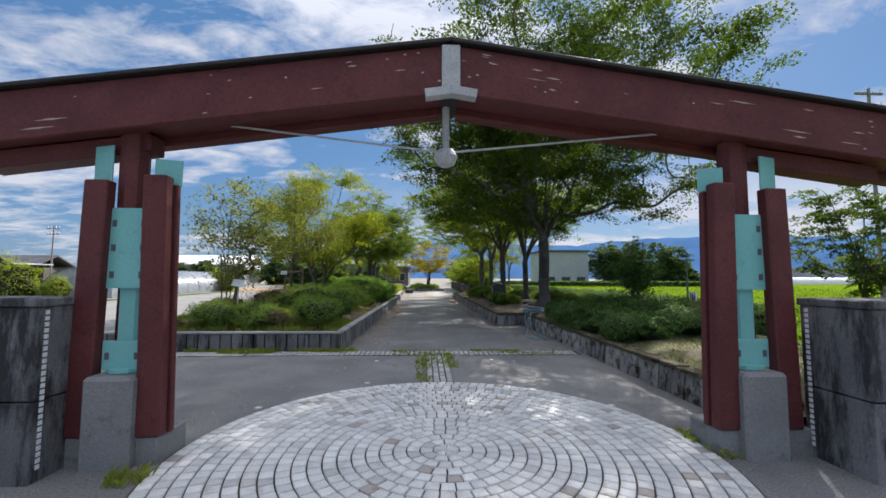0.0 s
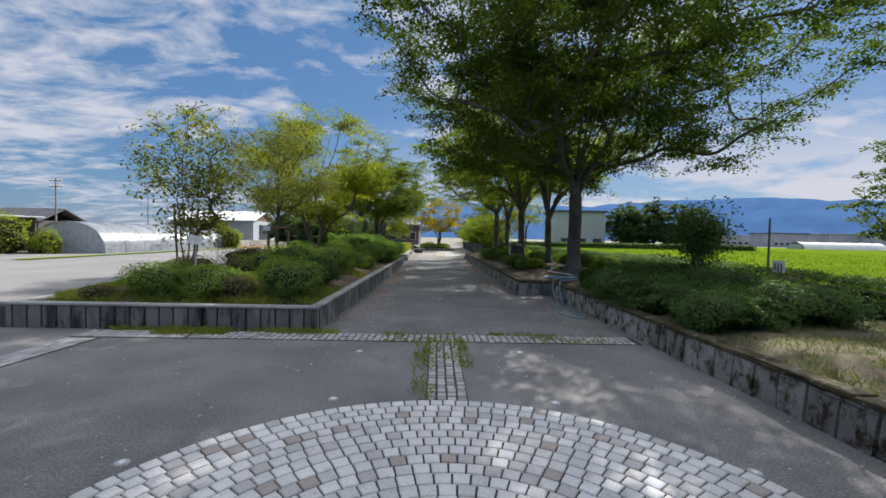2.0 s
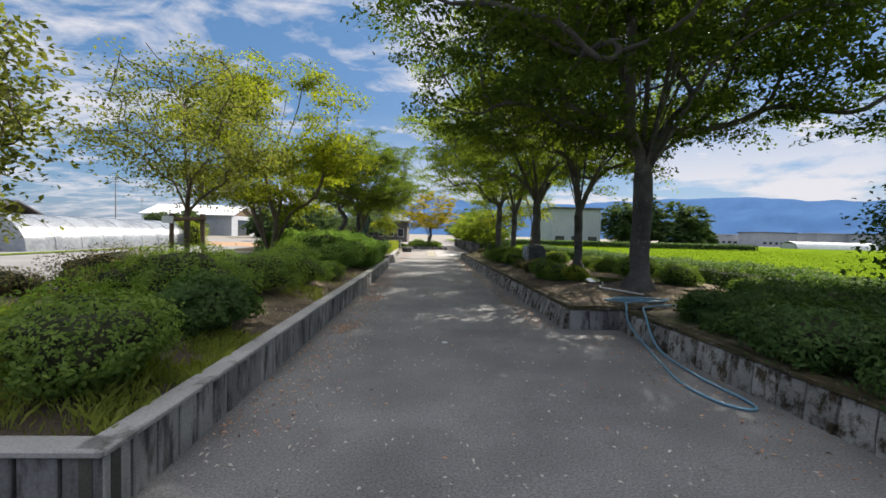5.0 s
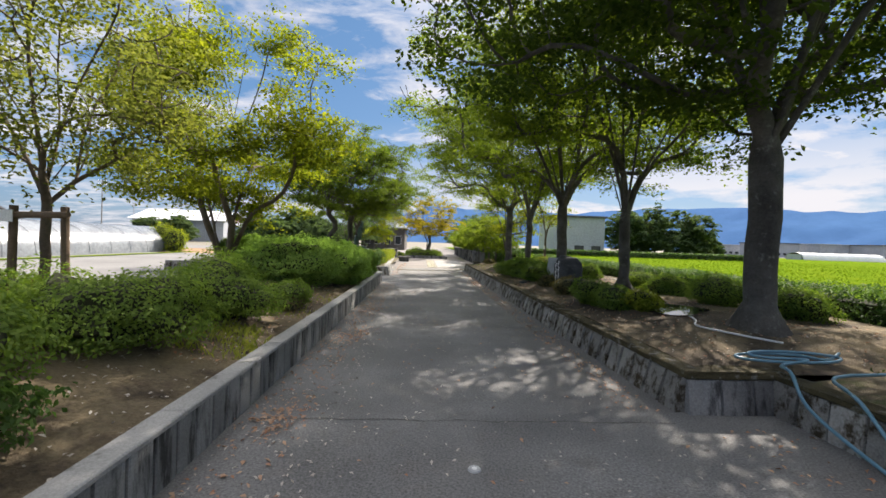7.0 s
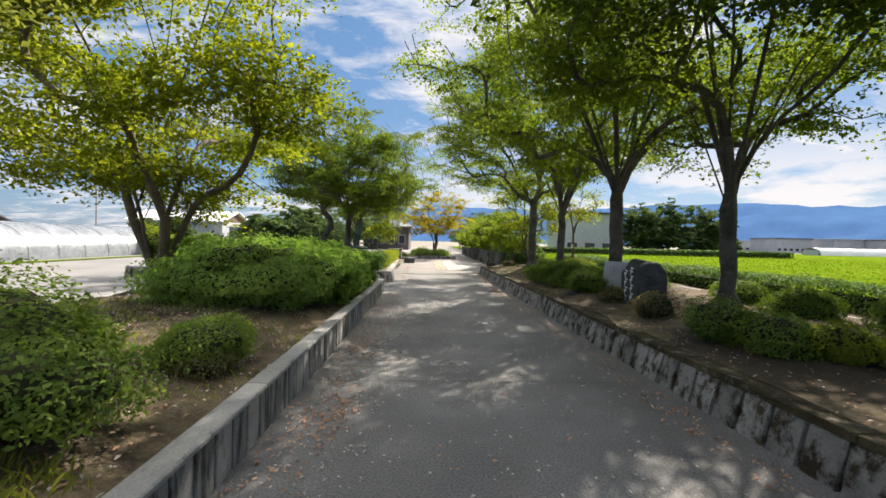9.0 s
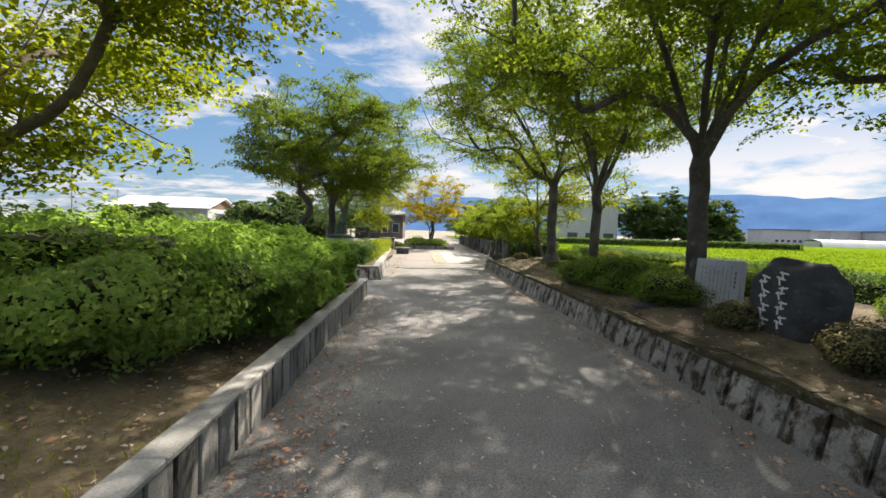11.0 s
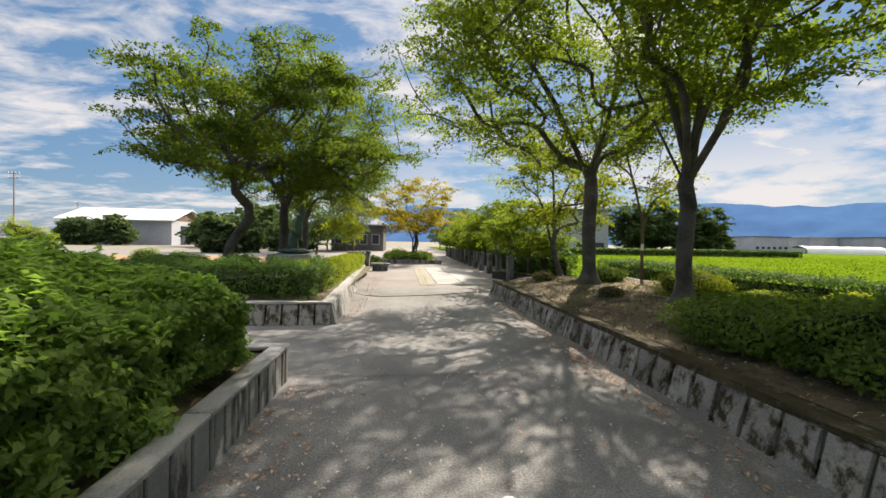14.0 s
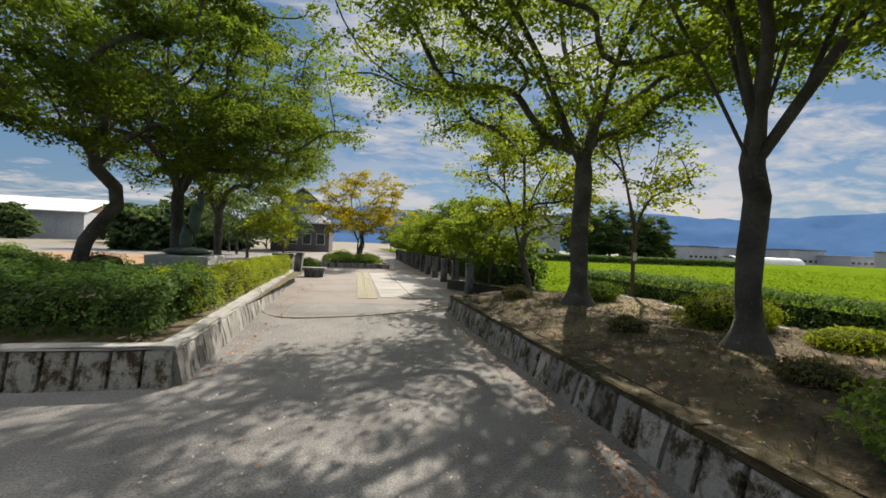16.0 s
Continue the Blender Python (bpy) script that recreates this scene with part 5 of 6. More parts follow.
def mountains():
    n, rows = 90, 8
    v = []
    for r in range(rows + 1):
        f = r / rows
        for i in range(n + 1):
            az = radians(-6 + 96 * i / n)
            top = (285 + 14 * math.sin(i * 0.21) + 24 * noise.noise(Vector((i * 0.11, 3, 0))) + 16 * noise.noise(Vector((i * 0.5, 7, 0)))) * min(1, 0.55 + i / 14)
            d = 2900 + 500 * f + 60 * noise.noise(Vector((i * 0.35, r * 0.6, 1)))
            v.append((math.sin(az) * d, math.cos(az) * d, -10 + (top + 10) * f ** 0.9))
    i = np.arange(rows)[:, None] * (n + 1)
    j = np.arange(n)[None, :]
    f = np.stack([i + j, i + j + 1, i + n + 2 + j, i + n + 1 + j], -1).reshape(-1, 4)
    return mesh_np("backdrop", v, f, MOUNT_HAZE, True)


# Haze-blue glow painted onto the range, which is no light source.
MOUNT_HAZE.node_tree.nodes["Principled BSDF"].inputs["Emission Color"].default_value = (0.085, 0.19, 0.40, 1)
MOUNT_HAZE.node_tree.nodes["Principled BSDF"].inputs["Emission Strength"].default_value = 0.40
tagged(part("backdrop", mountains()), "mountain range on the horizon with haze painted as blue glow", "mountain", kind="structure")


def greenhouse():
    g = empty("greenhouse", (-26.4, 32.0, 0), "long tunnel greenhouse of white plastic film", "greenhouse")
    L, w, h = 18.0, 2.7, 2.25
    seg = 16
    v, n = [], 60
    for k in range(n + 1):
        for i in range(seg + 1):
            a = math.pi * i / seg
            sag = 0.03 * math.sin(k * math.pi / n * 18 * 2)
            v.append((-math.cos(a) * w, L * k / n, math.sin(a) ** 0.8 * (h + sag)))
    i = np.arange(n)[:, None] * (seg + 1)
    j = np.arange(seg)[None, :]
    f = np.stack([i + j, i + j + 1, i + seg + 2 + j, i + seg + 1 + j], -1).reshape(-1, 4)
    part("film", mesh_np("film", v, f, FILM, True), None, g, "wrinkled translucent white film")
    for k in range(10):
        pts = [(-math.cos(math.pi * i / seg) * (w + 0.02), L * k / 9, math.sin(math.pi * i / seg) ** 0.8 * (h + 0.03)) for i in range(seg + 1)]
        vv, ff = tube_np(pts, [0.012] * len(pts), 5)
        part("hoop", mesh_np("hoop", vv, ff, FILM, True), None, g)
    bm = bmesh.new()
    vs = [bm.verts.new((-math.cos(math.pi * i / seg) * w, 0.05, math.sin(math.pi * i / seg) ** 0.8 * h)) for i in range(seg + 1)]
    bm.faces.new(vs)
    part("end_sheet", bm, GREYWALL, g, "grey mesh end sheet")


greenhouse()
for i, (x, y, rx, h) in enumerate(((-28.8, 30.0, 1.4, 2.6), (-30.6, 30.6, 1.4, 3.0), (-26.6, 30.6, 0.9, 1.5), (-33, 29, 2.0, 2.4), (-23.0, 48.6, 1.0, 2.2), (-24.6, 49.0, 1.1, 2.4), (-36, 30, 2.2, 2.8))):
    bush("vine", (x, y, -0.02), "leafy green climber heaped by the greenhouse", 500 + i, rx, rx * 0.8, h, LEAF_BUSH_BRIGHT, 2600, 0.14, 0.35, category="climber")
def field_tunnel(at, length, w, h):
    g = empty("field_tunnel", at, "long low white tunnel beyond the field", "greenhouse")
    v, seg, n = [], 10, 16
    for k in range(n + 1):
        for i in range(seg + 1):
            a = math.pi * i / seg
            v.append((length * k / n, -math.cos(a) * w, math.sin(a) ** 0.8 * (h + 0.05 * math.sin(k * 2.0))))
    f = [(k * (seg + 1) + i, k * (seg + 1) + i + 1, (k + 1) * (seg + 1) + i + 1, (k + 1) * (seg + 1) + i) for k in range(n) for i in range(seg)]
    part("film", mesh_np("film", v, f, ROOF_WHITE, True), None, g)
    for k in (0, length):
        boxed("end_frame", k - 0.1, -w * 0.8, 0, k + 0.1, w * 0.8, h * 0.75, GREYWALL, g)


field_tunnel((112, 128, 0.05), 26, 3.0, 2.2)


def open_shed(at):
    b = empty("open_shed", at, "dark open shed with a flat roof under climbers", "shed")
    boxed("back_wall", -3.0, 2.4, -0.05, 3.0, 2.5, 2.5, WALL_DARK, b)
    boxed("side_wall", -3.0, 0.1, -0.05, -2.9, 2.4, 2.5, WALL_DARK, b)
    for x in (-2.95, 0.0, 2.85):
        boxed("post", x, 0, -0.05, x + 0.12, 0.12, 2.5, STAKE, b)
    boxed("roof", -3.3, -0.4, 2.5, 3.3, 2.9, 2.62, GREYWALL, b, 0.02)


open_shed((-33.5, 31.5, 0))
boxed_bed = tagged(boxed("planting_trough", -27.6, 24.6, -0.05, -24.5, 25.2, 0.45, CONC, None, 0.02), "low concrete trough at the car park edge", "trough")
sheet("earth_patch", -60, 47, -10, 60, lambda x, y: 0.004, 6, 4, DIRT_RED, "bare orange earth beyond the car park", "ground")
sheet("verge", -22.3, 24, -21.4, 50, lambda x, y: 0.03, 3, 20, CROP, "strip of green grass along the greenhouse", "grass")


def excavator(at):
    e = empty("excavator", at, "small teal and yellow excavator on bare earth", "excavator")
    teal = plain("teal_machine_paint", (0.06, 0.36, 0.38), 0.5)
    yel = plain("yellow_machine_paint", (0.62, 0.42, 0.05), 0.5)
    boxed("track", -1.3, -0.9, 0, 1.3, -0.5, 0.55, INK, e, 0.12)
    boxed("track", -1.3, 0.5, 0, 1.3, 0.9, 0.55, INK, e, 0.12)
    boxed("body", -1.0, -0.8, 0.6, 0.9, 0.8, 1.3, teal, e, 0.1)
    boxed("cab", -0.2, -0.7, 1.3, 0.8, 0.3, 2.3, teal, e, 0.1)
    bm = bmesh.new(); rod(bm, (0.8, 0, 1.2), (2.4, 0, 2.4), 0.16, 0.13, 6); part("boom", bm, yel, e)
    bm = bmesh.new(); rod(bm, (2.4, 0, 2.4), (3.4, 0, 1.0), 0.13, 0.1, 6); part("arm", bm, yel, e)
    boxed("bucket", 3.1, -0.35, 0.4, 3.8, 0.35, 1.0, teal, e, 0.06)


excavator((-39.5, 52, 0.004))

# ---- stones, statue, small things ----
def slab(at, turn, w, h, d, lean):
    s = empty("stone_tablet", at, "grey granite tablet with engraved lines", "tablet")
    s.rotation_euler = (radians(-lean), 0, radians(turn))
    bm = bmesh.new(); box(bm, -w / 2, 0, -0.1, w / 2, d, h, 0.012)
    part("slab", bm, STONE_GREY, s)
    r = random.Random(3)
    for c in range(9):
        x = w / 2 - 0.07 - c * (w - 0.14) / 8.5
        z = h - 0.10
        while z > (0.10 if c else 0.25):
            ln = 0.014 + 0.014 * r.random() if c else 0.045
            wd = 0.007 + 0.004 * r.random() if c else 0.022
            if r.random() > 0.35:
                boxed("engraved_mark", x - wd / 2, -0.0025, z - ln, x + wd / 2, 0.001, z, INK, s)
            z -= ln + (0.012 if c else 0.02)
    return s


slab((3.74, 22.3, 0.41), -62, 0.62, 0.88, 0.16, 8)


def boulder(at):
    s = empty("memorial_stone", at, "dark upright boulder with white painted writing", "stone")
    s.rotation_euler = (0, 0, radians(-92))
    bm = bmesh.new()
    bmesh.ops.create_icosphere(bm, subdivisions=4, radius=1.0)
    for v in bm.verts:
        u = v.co.normalized()
        p = Vector((math.copysign(abs(u.x) ** 0.6, u.x) * 0.44, math.copysign(abs(u.y) ** 0.55, u.y) * 0.34, math.copysign(abs(u.z) ** 0.75, u.z)))
        k = 1 + 0.10 * noise.noise(u * 2.2) + 0.04 * noise.noise(u * 6)
        v.co = Vector((p.x * k * (1 - 0.18 * max(0, p.z)), p.y * k, 0.42 + p.z * 0.55 * k))
        v.co.y = max(v.co.y, -0.27)
    part("stone", bm, STONE_DARK, s, smooth=True)
    r = random.Random(8)
    for c in range(2):
        for k in range(4):
            x, z = 0.10 - c * 0.24, 0.78 - 0.06 * c - k * 0.165
            for q in range(4):
                a = r.random() * 0.5 - 0.25
                hor = q % 2
                bm = bmesh.new()
                box(bm, -0.055 if hor else -0.009, -0.004, -0.009 if hor else -0.05, 0.055 if hor else 0.009, 0.004, 0.009 if hor else 0.05, 0, Matrix.Translation((x + 0.02 * (q - 1.5), -0.276, z + 0.03 * (q - 1.5))) @ Matrix.Rotation(a, 4, 'Y'))
                part("painted_stroke", bm, WHITE, s)
    return s


boulder((3.72, 20.95, 0.40))
bm = bmesh.new()
bmesh.ops.create_icosphere(bm, subdivisions=3, radius=1.0)
for v in bm.verts:
    k = 1 + 0.2 * noise.noise(v.co * 2)
    v.co = Vector((v.co.x * 0.24 * k, v.co.y * 0.15 * k, max(-0.05, v.co.z * 0.09 * k)))
ob = tagged(part("flat_stone", bm, STONE_DARK, smooth=True), "flat grey stone lying on bare soil", "stone")
ob.location = (3.15, 23.0, 0.44)

ped = empty("pedestal", (-4.55, 37.0, 0.45), "pale granite pedestal behind a clipped hedge", "pedestal")
boxed("base", -0.75, -0.75, 0, 0.75, 0.75, 0.62, STONE_GREY, ped, 0.02)
statue_bm = bmesh.new()
for (x, y, z, rx, ry, rz) in ((0, 0, 0.10, 0.62, 0.5, 0.12), (-0.05, 0, 0.45, 0.16, 0.14, 0.4), (0.15, 0, 1.0, 0.15, 0.12, 0.45), (0.28, 0, 1.5, 0.1, 0.09, 0.3)):
    r = bmesh.ops.create_icosphere(statue_bm, subdivisions=3, radius=1.0)
    for v in r["verts"]:
        k = 1 + 0.15 * noise.noise(v.co * 2.5 + Vector((z, 0, 0)))
        v.co = Vector((x + v.co.x * rx * k, y + v.co.y * ry * k, max(0, z + v.co.z * rz * k)))
statue = tagged(part("statue", statue_bm, BRONZE, smooth=True), "green bronze abstract statue on a pedestal", "statue")
statue.location = (-4.55, 37.0, 1.07)
for x, y in ((-2.9, 42.6), (-2.75, 44.6)):
    pt = empty("planter_pot", (x, y, 0.0), "square dark planter tub beside the avenue", "planter", "planter tubs")
    bm = bmesh.new()
    box(bm, -0.38, -0.38, 0, 0.38, 0.38, 1.0, 0.03)
    for v in bm.verts:
        v.co.x *= 0.85 + 0.15 * v.co.z; v.co.y *= 0.85 + 0.15 * v.co.z
    part("tub", bm, CONC_DARK, pt)
    boxed("rim", -0.42, -0.42, 0.94, 0.42, 0.42, 1.03, CONC_DARK, pt, 0.02)
bn = empty("stone_bench", (-1.75, 43.5, 0.0), "low concrete block bench at the path edge", "bench")
boxed("seat", -0.5, -0.3, 0.3, 0.5, 0.3, 0.42, CONC, bn, 0.02)
boxed("support", -0.4, -0.25, 0, 0.4, 0.25, 0.3, CONC_DARK, bn, 0.01)
isl = empty("island_kerb", (0, 0, 0), "dark kerb round the planted island", "kerb", kind="structure")
for x0, y0, x1, y1 in ((-2.3, 50.6, 2.2, 50.8), (-2.3, 55.4, 2.2, 55.6), (-2.3, 50.8, -2.1, 55.4), (2.0, 50.8, 2.2, 55.4)):
    boxed("kerb_stone", x0, y0, -0.02, x1, y1, 0.28, CONC_DARK, isl, 0.02)
boxed("soil", -2.1, 50.8, -0.02, 2.0, 55.4, 0.2, SOIL, isl)
for i in range(14):
    y = 38.0 + i * 2.2
    f = empty("fence_post", (3.9 + 0.03 * i, y, 0), "short dark square post under low trees", "post", "row of posts")
    boxed("shaft", -0.13, -0.13, -0.02, 0.13, 0.13, 1.0, CONC_DARK, f, 0.02)
    boxed("head", -0.15, -0.15, 0.98, 0.15, 0.15, 1.05, CONC_DARK, f, 0.02)
hedge("hedge", "dark hedge in shade under low trees", 207, 5.6, 38, 6.8, 68, 0.0, 1.2, LEAF_DARK_SHADED, 160, 0.14, 0.12)


def stake_frame(x, y, z, w, h):
    f = empty("stake_frame", (x, y, z), "brown wooden stakes with a crossbar round a tree", "tree stake")
    for s in (-1, 1):
        bm = bmesh.new(); rod(bm, (s * w, 0, -0.1), (s * w * 0.92, 0, h), 0.045, 0.042, 10); part("stake", bm, STAKE, f)
    bm = bmesh.new(); rod(bm, (-w * 1.2, -0.06, h - 0.12), (w * 1.2, -0.06, h - 0.10), 0.04, 0.04, 10); part("crossbar", bm, STAKE, f)
    boxed("label_plate", -w - 0.1, -0.12, h - 0.2, -w + 0.12, -0.108, h - 0.06, WHITE, f)


stake_frame(-4.85, 15.2, 0.66, 0.32, 1.25)
lp = empty("plant_label", (-4.95, 11.0, 0.6), "white label plate on a stake by a young tree", "label")
bm = bmesh.new(); rod(bm, (0, 0, -0.1), (0.02, 0, 0.85), 0.018, None, 8); part("stake", bm, GREY_STEEL, lp)
pl = boxed("plate", -0.15, -0.012, -0.10, 0.15, 0.0, 0.10, WHITE, lp, 0.003, m=pose(0.02, -0.02, 0.85, -30, 8, 0))
for dx in (-0.12, 0.14):
    st = tagged(part("prop_stake", (lambda b: (rod(b, (0, 0, 0), (0.16 if dx > 0 else -0.1, 0.02, 1.6), 0.02, 0.018, 8), b)[1])(bmesh.new()), STAKE), "thin prop stake leaning on a young tree", "tree stake")
    st.location = (-5.3 + dx, 11.2, 0.55)
sp = empty("field_marker", (7.35, 11.2, 0.3), "thin dark pole with a small white sign", "sign")
bm = bmesh.new(); rod(bm, (0, 0, 0), (0, 0, 1.85), 0.025, 0.02, 8); part("pole", bm, INK, sp)
sg = boxed("plate", -0.16, -0.60, 0.70, -0.14, -0.30, 0.95, WHITE, sp, 0.003)
for k in range(3):
    boxed("mark", -0.1645, -0.55 + k * 0.08, 0.76, -0.161, -0.52 + k * 0.08, 0.89, INK, sg)
bm = bmesh.new(); rod(bm, (-0.13, -0.45, 0.0), (-0.13, -0.45, 0.95), 0.02, None, 8); part("sign_post", bm, STAKE, sp)
ts = empty("tree_tag_post", (6.75, 33.3, 0.5), "thin stake with a white tag by a young tree", "tree stake")
bm = bmesh.new(); rod(bm, (0, 0, -0.1), (0.05, 0, 1.9), 0.025, 0.02, 8); part("stake", bm, STAKE, ts)
boxed("tag", -0.04, -0.04, 0.95, 0.06, -0.03, 1.15, WHITE, ts)

# hoses and water
h1 = empty("blue_hose", (0, 0, 0), "blue garden hose looped over the bed corner", "hose")
ZB = 0.455
loop = [(4.6, 14.5, ZB + 0.05)]
for k in range(13):
    a = k * 0.9
    loop.append((3.75 + 0.55 * math.cos(a) + 0.02 * k, 14.35 + 0.20 * math.sin(a), ZB + 0.012 + 0.004 * k))
loop += [(3.55, 14.1, 0.47), (3.42, 13.85, 0.46), (3.30, 13.5, 0.22), (3.16, 12.6, 0.02), (2.95, 11.9, 0.015), (2.80, 11.3, 0.015), (2.85, 10.8, 0.015), (3.05, 10.62, 0.015), (3.16, 10.8, 0.02), (3.15, 11.6, 0.02), (3.28, 12.6, 0.06), (3.40, 13.2, 0.43), (3.7, 13.7, 0.47), (4.3, 13.75, 0.5)]
curve_tube("tube", loop, 0.016, HOSE_BLUE, h1, 7, 220)
h2 = empty("pale_hose", (0, 0, 0), "pale garden hose lying across the avenue", "hose")
curve_tube("tube", [(-3.0, 35.2, 0.6), (-2.25, 34.6, 0.50), (-2.02, 34.2, 0.42), (-1.95, 34.0, 0.03), (-1.4, 33.3, 0.015), (-0.4, 33.35, 0.015), (0.8, 33.8, 0.015), (2.0, 34.5, 0.015), (2.4, 34.7, 0.02), (2.2, 34.9, 0.02), (1.9, 34.75, 0.02)], 0.013, HOSE_PALE, h2, 7, 120)
h3 = empty("white_hose", (0, 0, 0), "white hose end trickling by a tree", "hose")
curve_tube("tube", [(4.3, 14.9, 0.52), (3.9, 15.2, 0.56), (3.75, 15.7, 0.56), (4.0, 16.1, 0.57), (4.15, 16.5, 0.575)], 0.013, WHITE, h3, 7, 60)
bm = bmesh.new()
vs = [bm.verts.new((4.2 + 0.62 * (1 + 0.25 * math.sin(3 * a + 1)) * math.cos(a), 17.1 + 0.62 * (1 + 0.3 * math.sin(2 * a)) * math.sin(a), 0.0)) for a in [k * math.pi / 18 for k in range(36)]]
bm.faces.new(vs)
pud = tagged(part("puddle", bm, WATER), "shallow puddle of water on trodden soil", "puddle", kind="structure")
pud.location = (0, 0, BED_RB(4.25, 16.9) + 0.035)

# ---- paving details ----
CX, CY, RING, NRING = 0.20, 3.88, 0.1225, 20
disc = empty("paved_circle", (CX, CY, 0), "round pattern of pale granite pavers set in rings", "paving", kind="structure")
bm = bmesh.new()
bmesh.ops.create_circle(bm, cap_ends=True, segments=96, radius=RING * NRING + 0.02)
bed_o = part("joint_bed", bm, JOINT, disc)
bed_o.location.z = 0.007
V, F = [], []
for k in range(NRING):
    r0, r1 = k * RING + 0.0075, (k + 1) * RING - 0.0075
    n = 8 if k == 0 else max(10, round(2 * math.pi * (k + 0.5) * RING / 0.122))
    ph = random.random()
    g = 0.0075 / max(0.03, (r0 + r1) / 2)
    if k == 0:
        r0, g = 0.012, 0.05
    t = 0.022
    shared = None
    for i in range(n):
        a0, a1 = 2 * math.pi * (i + ph) / n + g, 2 * math.pi * (i + 1 + ph) / n - g
        am = (a0 + a1) / 2
        ring = []
        for (rr, aa) in ((r0, a0), (r1, a0), (r1, am), (r1, a1), (r0, a1), (r0, am)):
            ring.append((rr * math.cos(aa), rr * math.sin(aa)))
        cxm, cym = sum(p[0] for p in ring) / 6, sum(p[1] for p in ring) / 6
        dz = 0.003 * random.random()
        vs = [(x, y, -0.01) for x, y in ring] + [(x, y, t - 0.004 + dz) for x, y in ring] + [(cxm + (x - cxm) * 0.93, cym + (y - cym) * 0.93, t + dz) for x, y in ring]
        fs = []
        for lev in (0, 6):
            for j in range(6):
                fs.append((lev + j, lev + (j + 1) % 6, lev + 6 + (j + 1) % 6, lev + 6 + j))
        fs += [(12, 13, 14, 17), (14, 15, 16, 17)]
        if k < 10:
            if shared is None:
                c0, s0 = math.cos(-am), math.sin(-am)
                shared = mesh_np("paver", [(x * c0 - y * s0, x * s0 + y * c0, z) for x, y, z in vs], fs, PAVER)
            ob = part("paver", shared, None, disc)
            ob.rotation_euler.z = am
            ob.location.z = dz
        else:
            o = len(V)
            V += vs
            F += [tuple(q + o for q in f) for f in fs]
tagged(part("outer_pavers", mesh_np("outer_pavers", V, F, PAVER), None, disc), kind="stuff")

bm = bmesh.new(); box(bm, -0.0415, -0.0415, -0.02, 0.0415, 0.0415, 0.017, 0.006)
sett = to_mesh("sett", bm, PAVER_DARK)
bands = empty("sett_bands", (0, 0, 0), "bands of small dark square setts crossing the asphalt", "paving", kind="structure")
boxed("joint_bed", 0.02, 6.33, -0.02, 0.44, 8.58, 0.008, JOINT, bands)
boxed("joint_bed", -5.4, 8.58, -0.02, 3.3, 9.02, 0.008, JOINT, bands)
boxed("joint_bed", -5.35, 4.2, -0.02, -4.9, 8.58, 0.008, JOINT, bands)
for x0, y0, nx, ny in ((0.075, 6.39, 4, 21), (-3.62, 8.64, 66, 4)):
    for i in range(nx):
        for j in range(ny):
            ob = part("sett", sett, None, bands)
            ob.location = (x0 + i * 0.1045 + random.uniform(-0.003, 0.003), y0 + j * 0.1045 + random.uniform(-0.003, 0.003), random.uniform(-0.004, 0.004))
            ob.rotation_euler.z = random.uniform(-0.03, 0.03)
V, F = [], []
for x0, y0, nx, ny in ((-5.34, 8.64, 16, 4), (-5.28, 4.25, 4, 41)):
    for i in range(nx):
        for j in range(ny):
            x, y, o = x0 + i * 0.1045, y0 + j * 0.1045, len(V)
            V += [(x + sx * q, y + sy * q, z) for q, z in ((0.042, 0.0), (0.042, 0.013), (0.037, 0.017)) for sx, sy in ((-1, -1), (1, -1), (1, 1), (-1, 1))]
            F += [(o + l + a, o + l + (a + 1) % 4, o + l + 4 + (a + 1) % 4, o + l + 4 + a) for l in (0, 4) for a in range(4)] + [(o + 8, o + 9, o + 10, o + 11)]
tagged(part("far_setts", mesh_np("far_setts", V, F, PAVER_DARK), None, bands), kind="stuff")
flag = to_mesh("flag", (lambda b: (box(b, 0.01, 0.01, -0.02, 0.99, 1.09, 0.012, 0.006), b)[1])(bmesh.new()), PALE_PAVE)
flags = empty("pale_flags", (0.78, 36.6, 0), "pale concrete flags laid beside a tactile strip", "paving", kind="structure")
for i in range(2):
    for j in range(9):
        part("flag", flag, None, flags).location = (i * 1.0, j * 1.1, 0)
tact = empty("tactile_strip", (0.1, 36.4, 0), "faded yellow tactile paving strip", "paving", kind="structure")
tile = to_mesh("tactile_tile", (lambda b: (box(b, 0.005, 0.005, -0.02, 0.295, 0.295, 0.012, 0.004), [box(b, 0.03 + 0.07 * q, 0.02, 0.012, 0.06 + 0.07 * q, 0.28, 0.017) for q in range(4)], b)[2])(bmesh.new()), TACTILE)
for i in range(2):
    for j in range(34):
        part("tile", tile, None, tact).location = (i * 0.3, j * 0.3, 0)
for x, y in ((-0.94, 8.02), (1.30, 8.07), (-2.04, 5.21), (-0.88, 6.36), (1.29, 6.33), (2.35, 5.17), (0.2, 12.95), (0.16, 23.87)):
    mk = empty("ground_marker", (x, y, 0.006), "small pale metal disc set in asphalt", "marker", "ground discs")
    bm = bmesh.new(); bmesh.ops.create_cone(bm, cap_ends=True, segments=18, radius1=0.05, radius2=0.044, depth=0.012); part("disc", bm, GREY_STEEL, mk)
    bm = bmesh.new(); bmesh.ops.create_cone(bm, cap_ends=True, segments=12, radius1=0.022, radius2=0.02, depth=0.016); part("stud", bm, WHITE, mk)


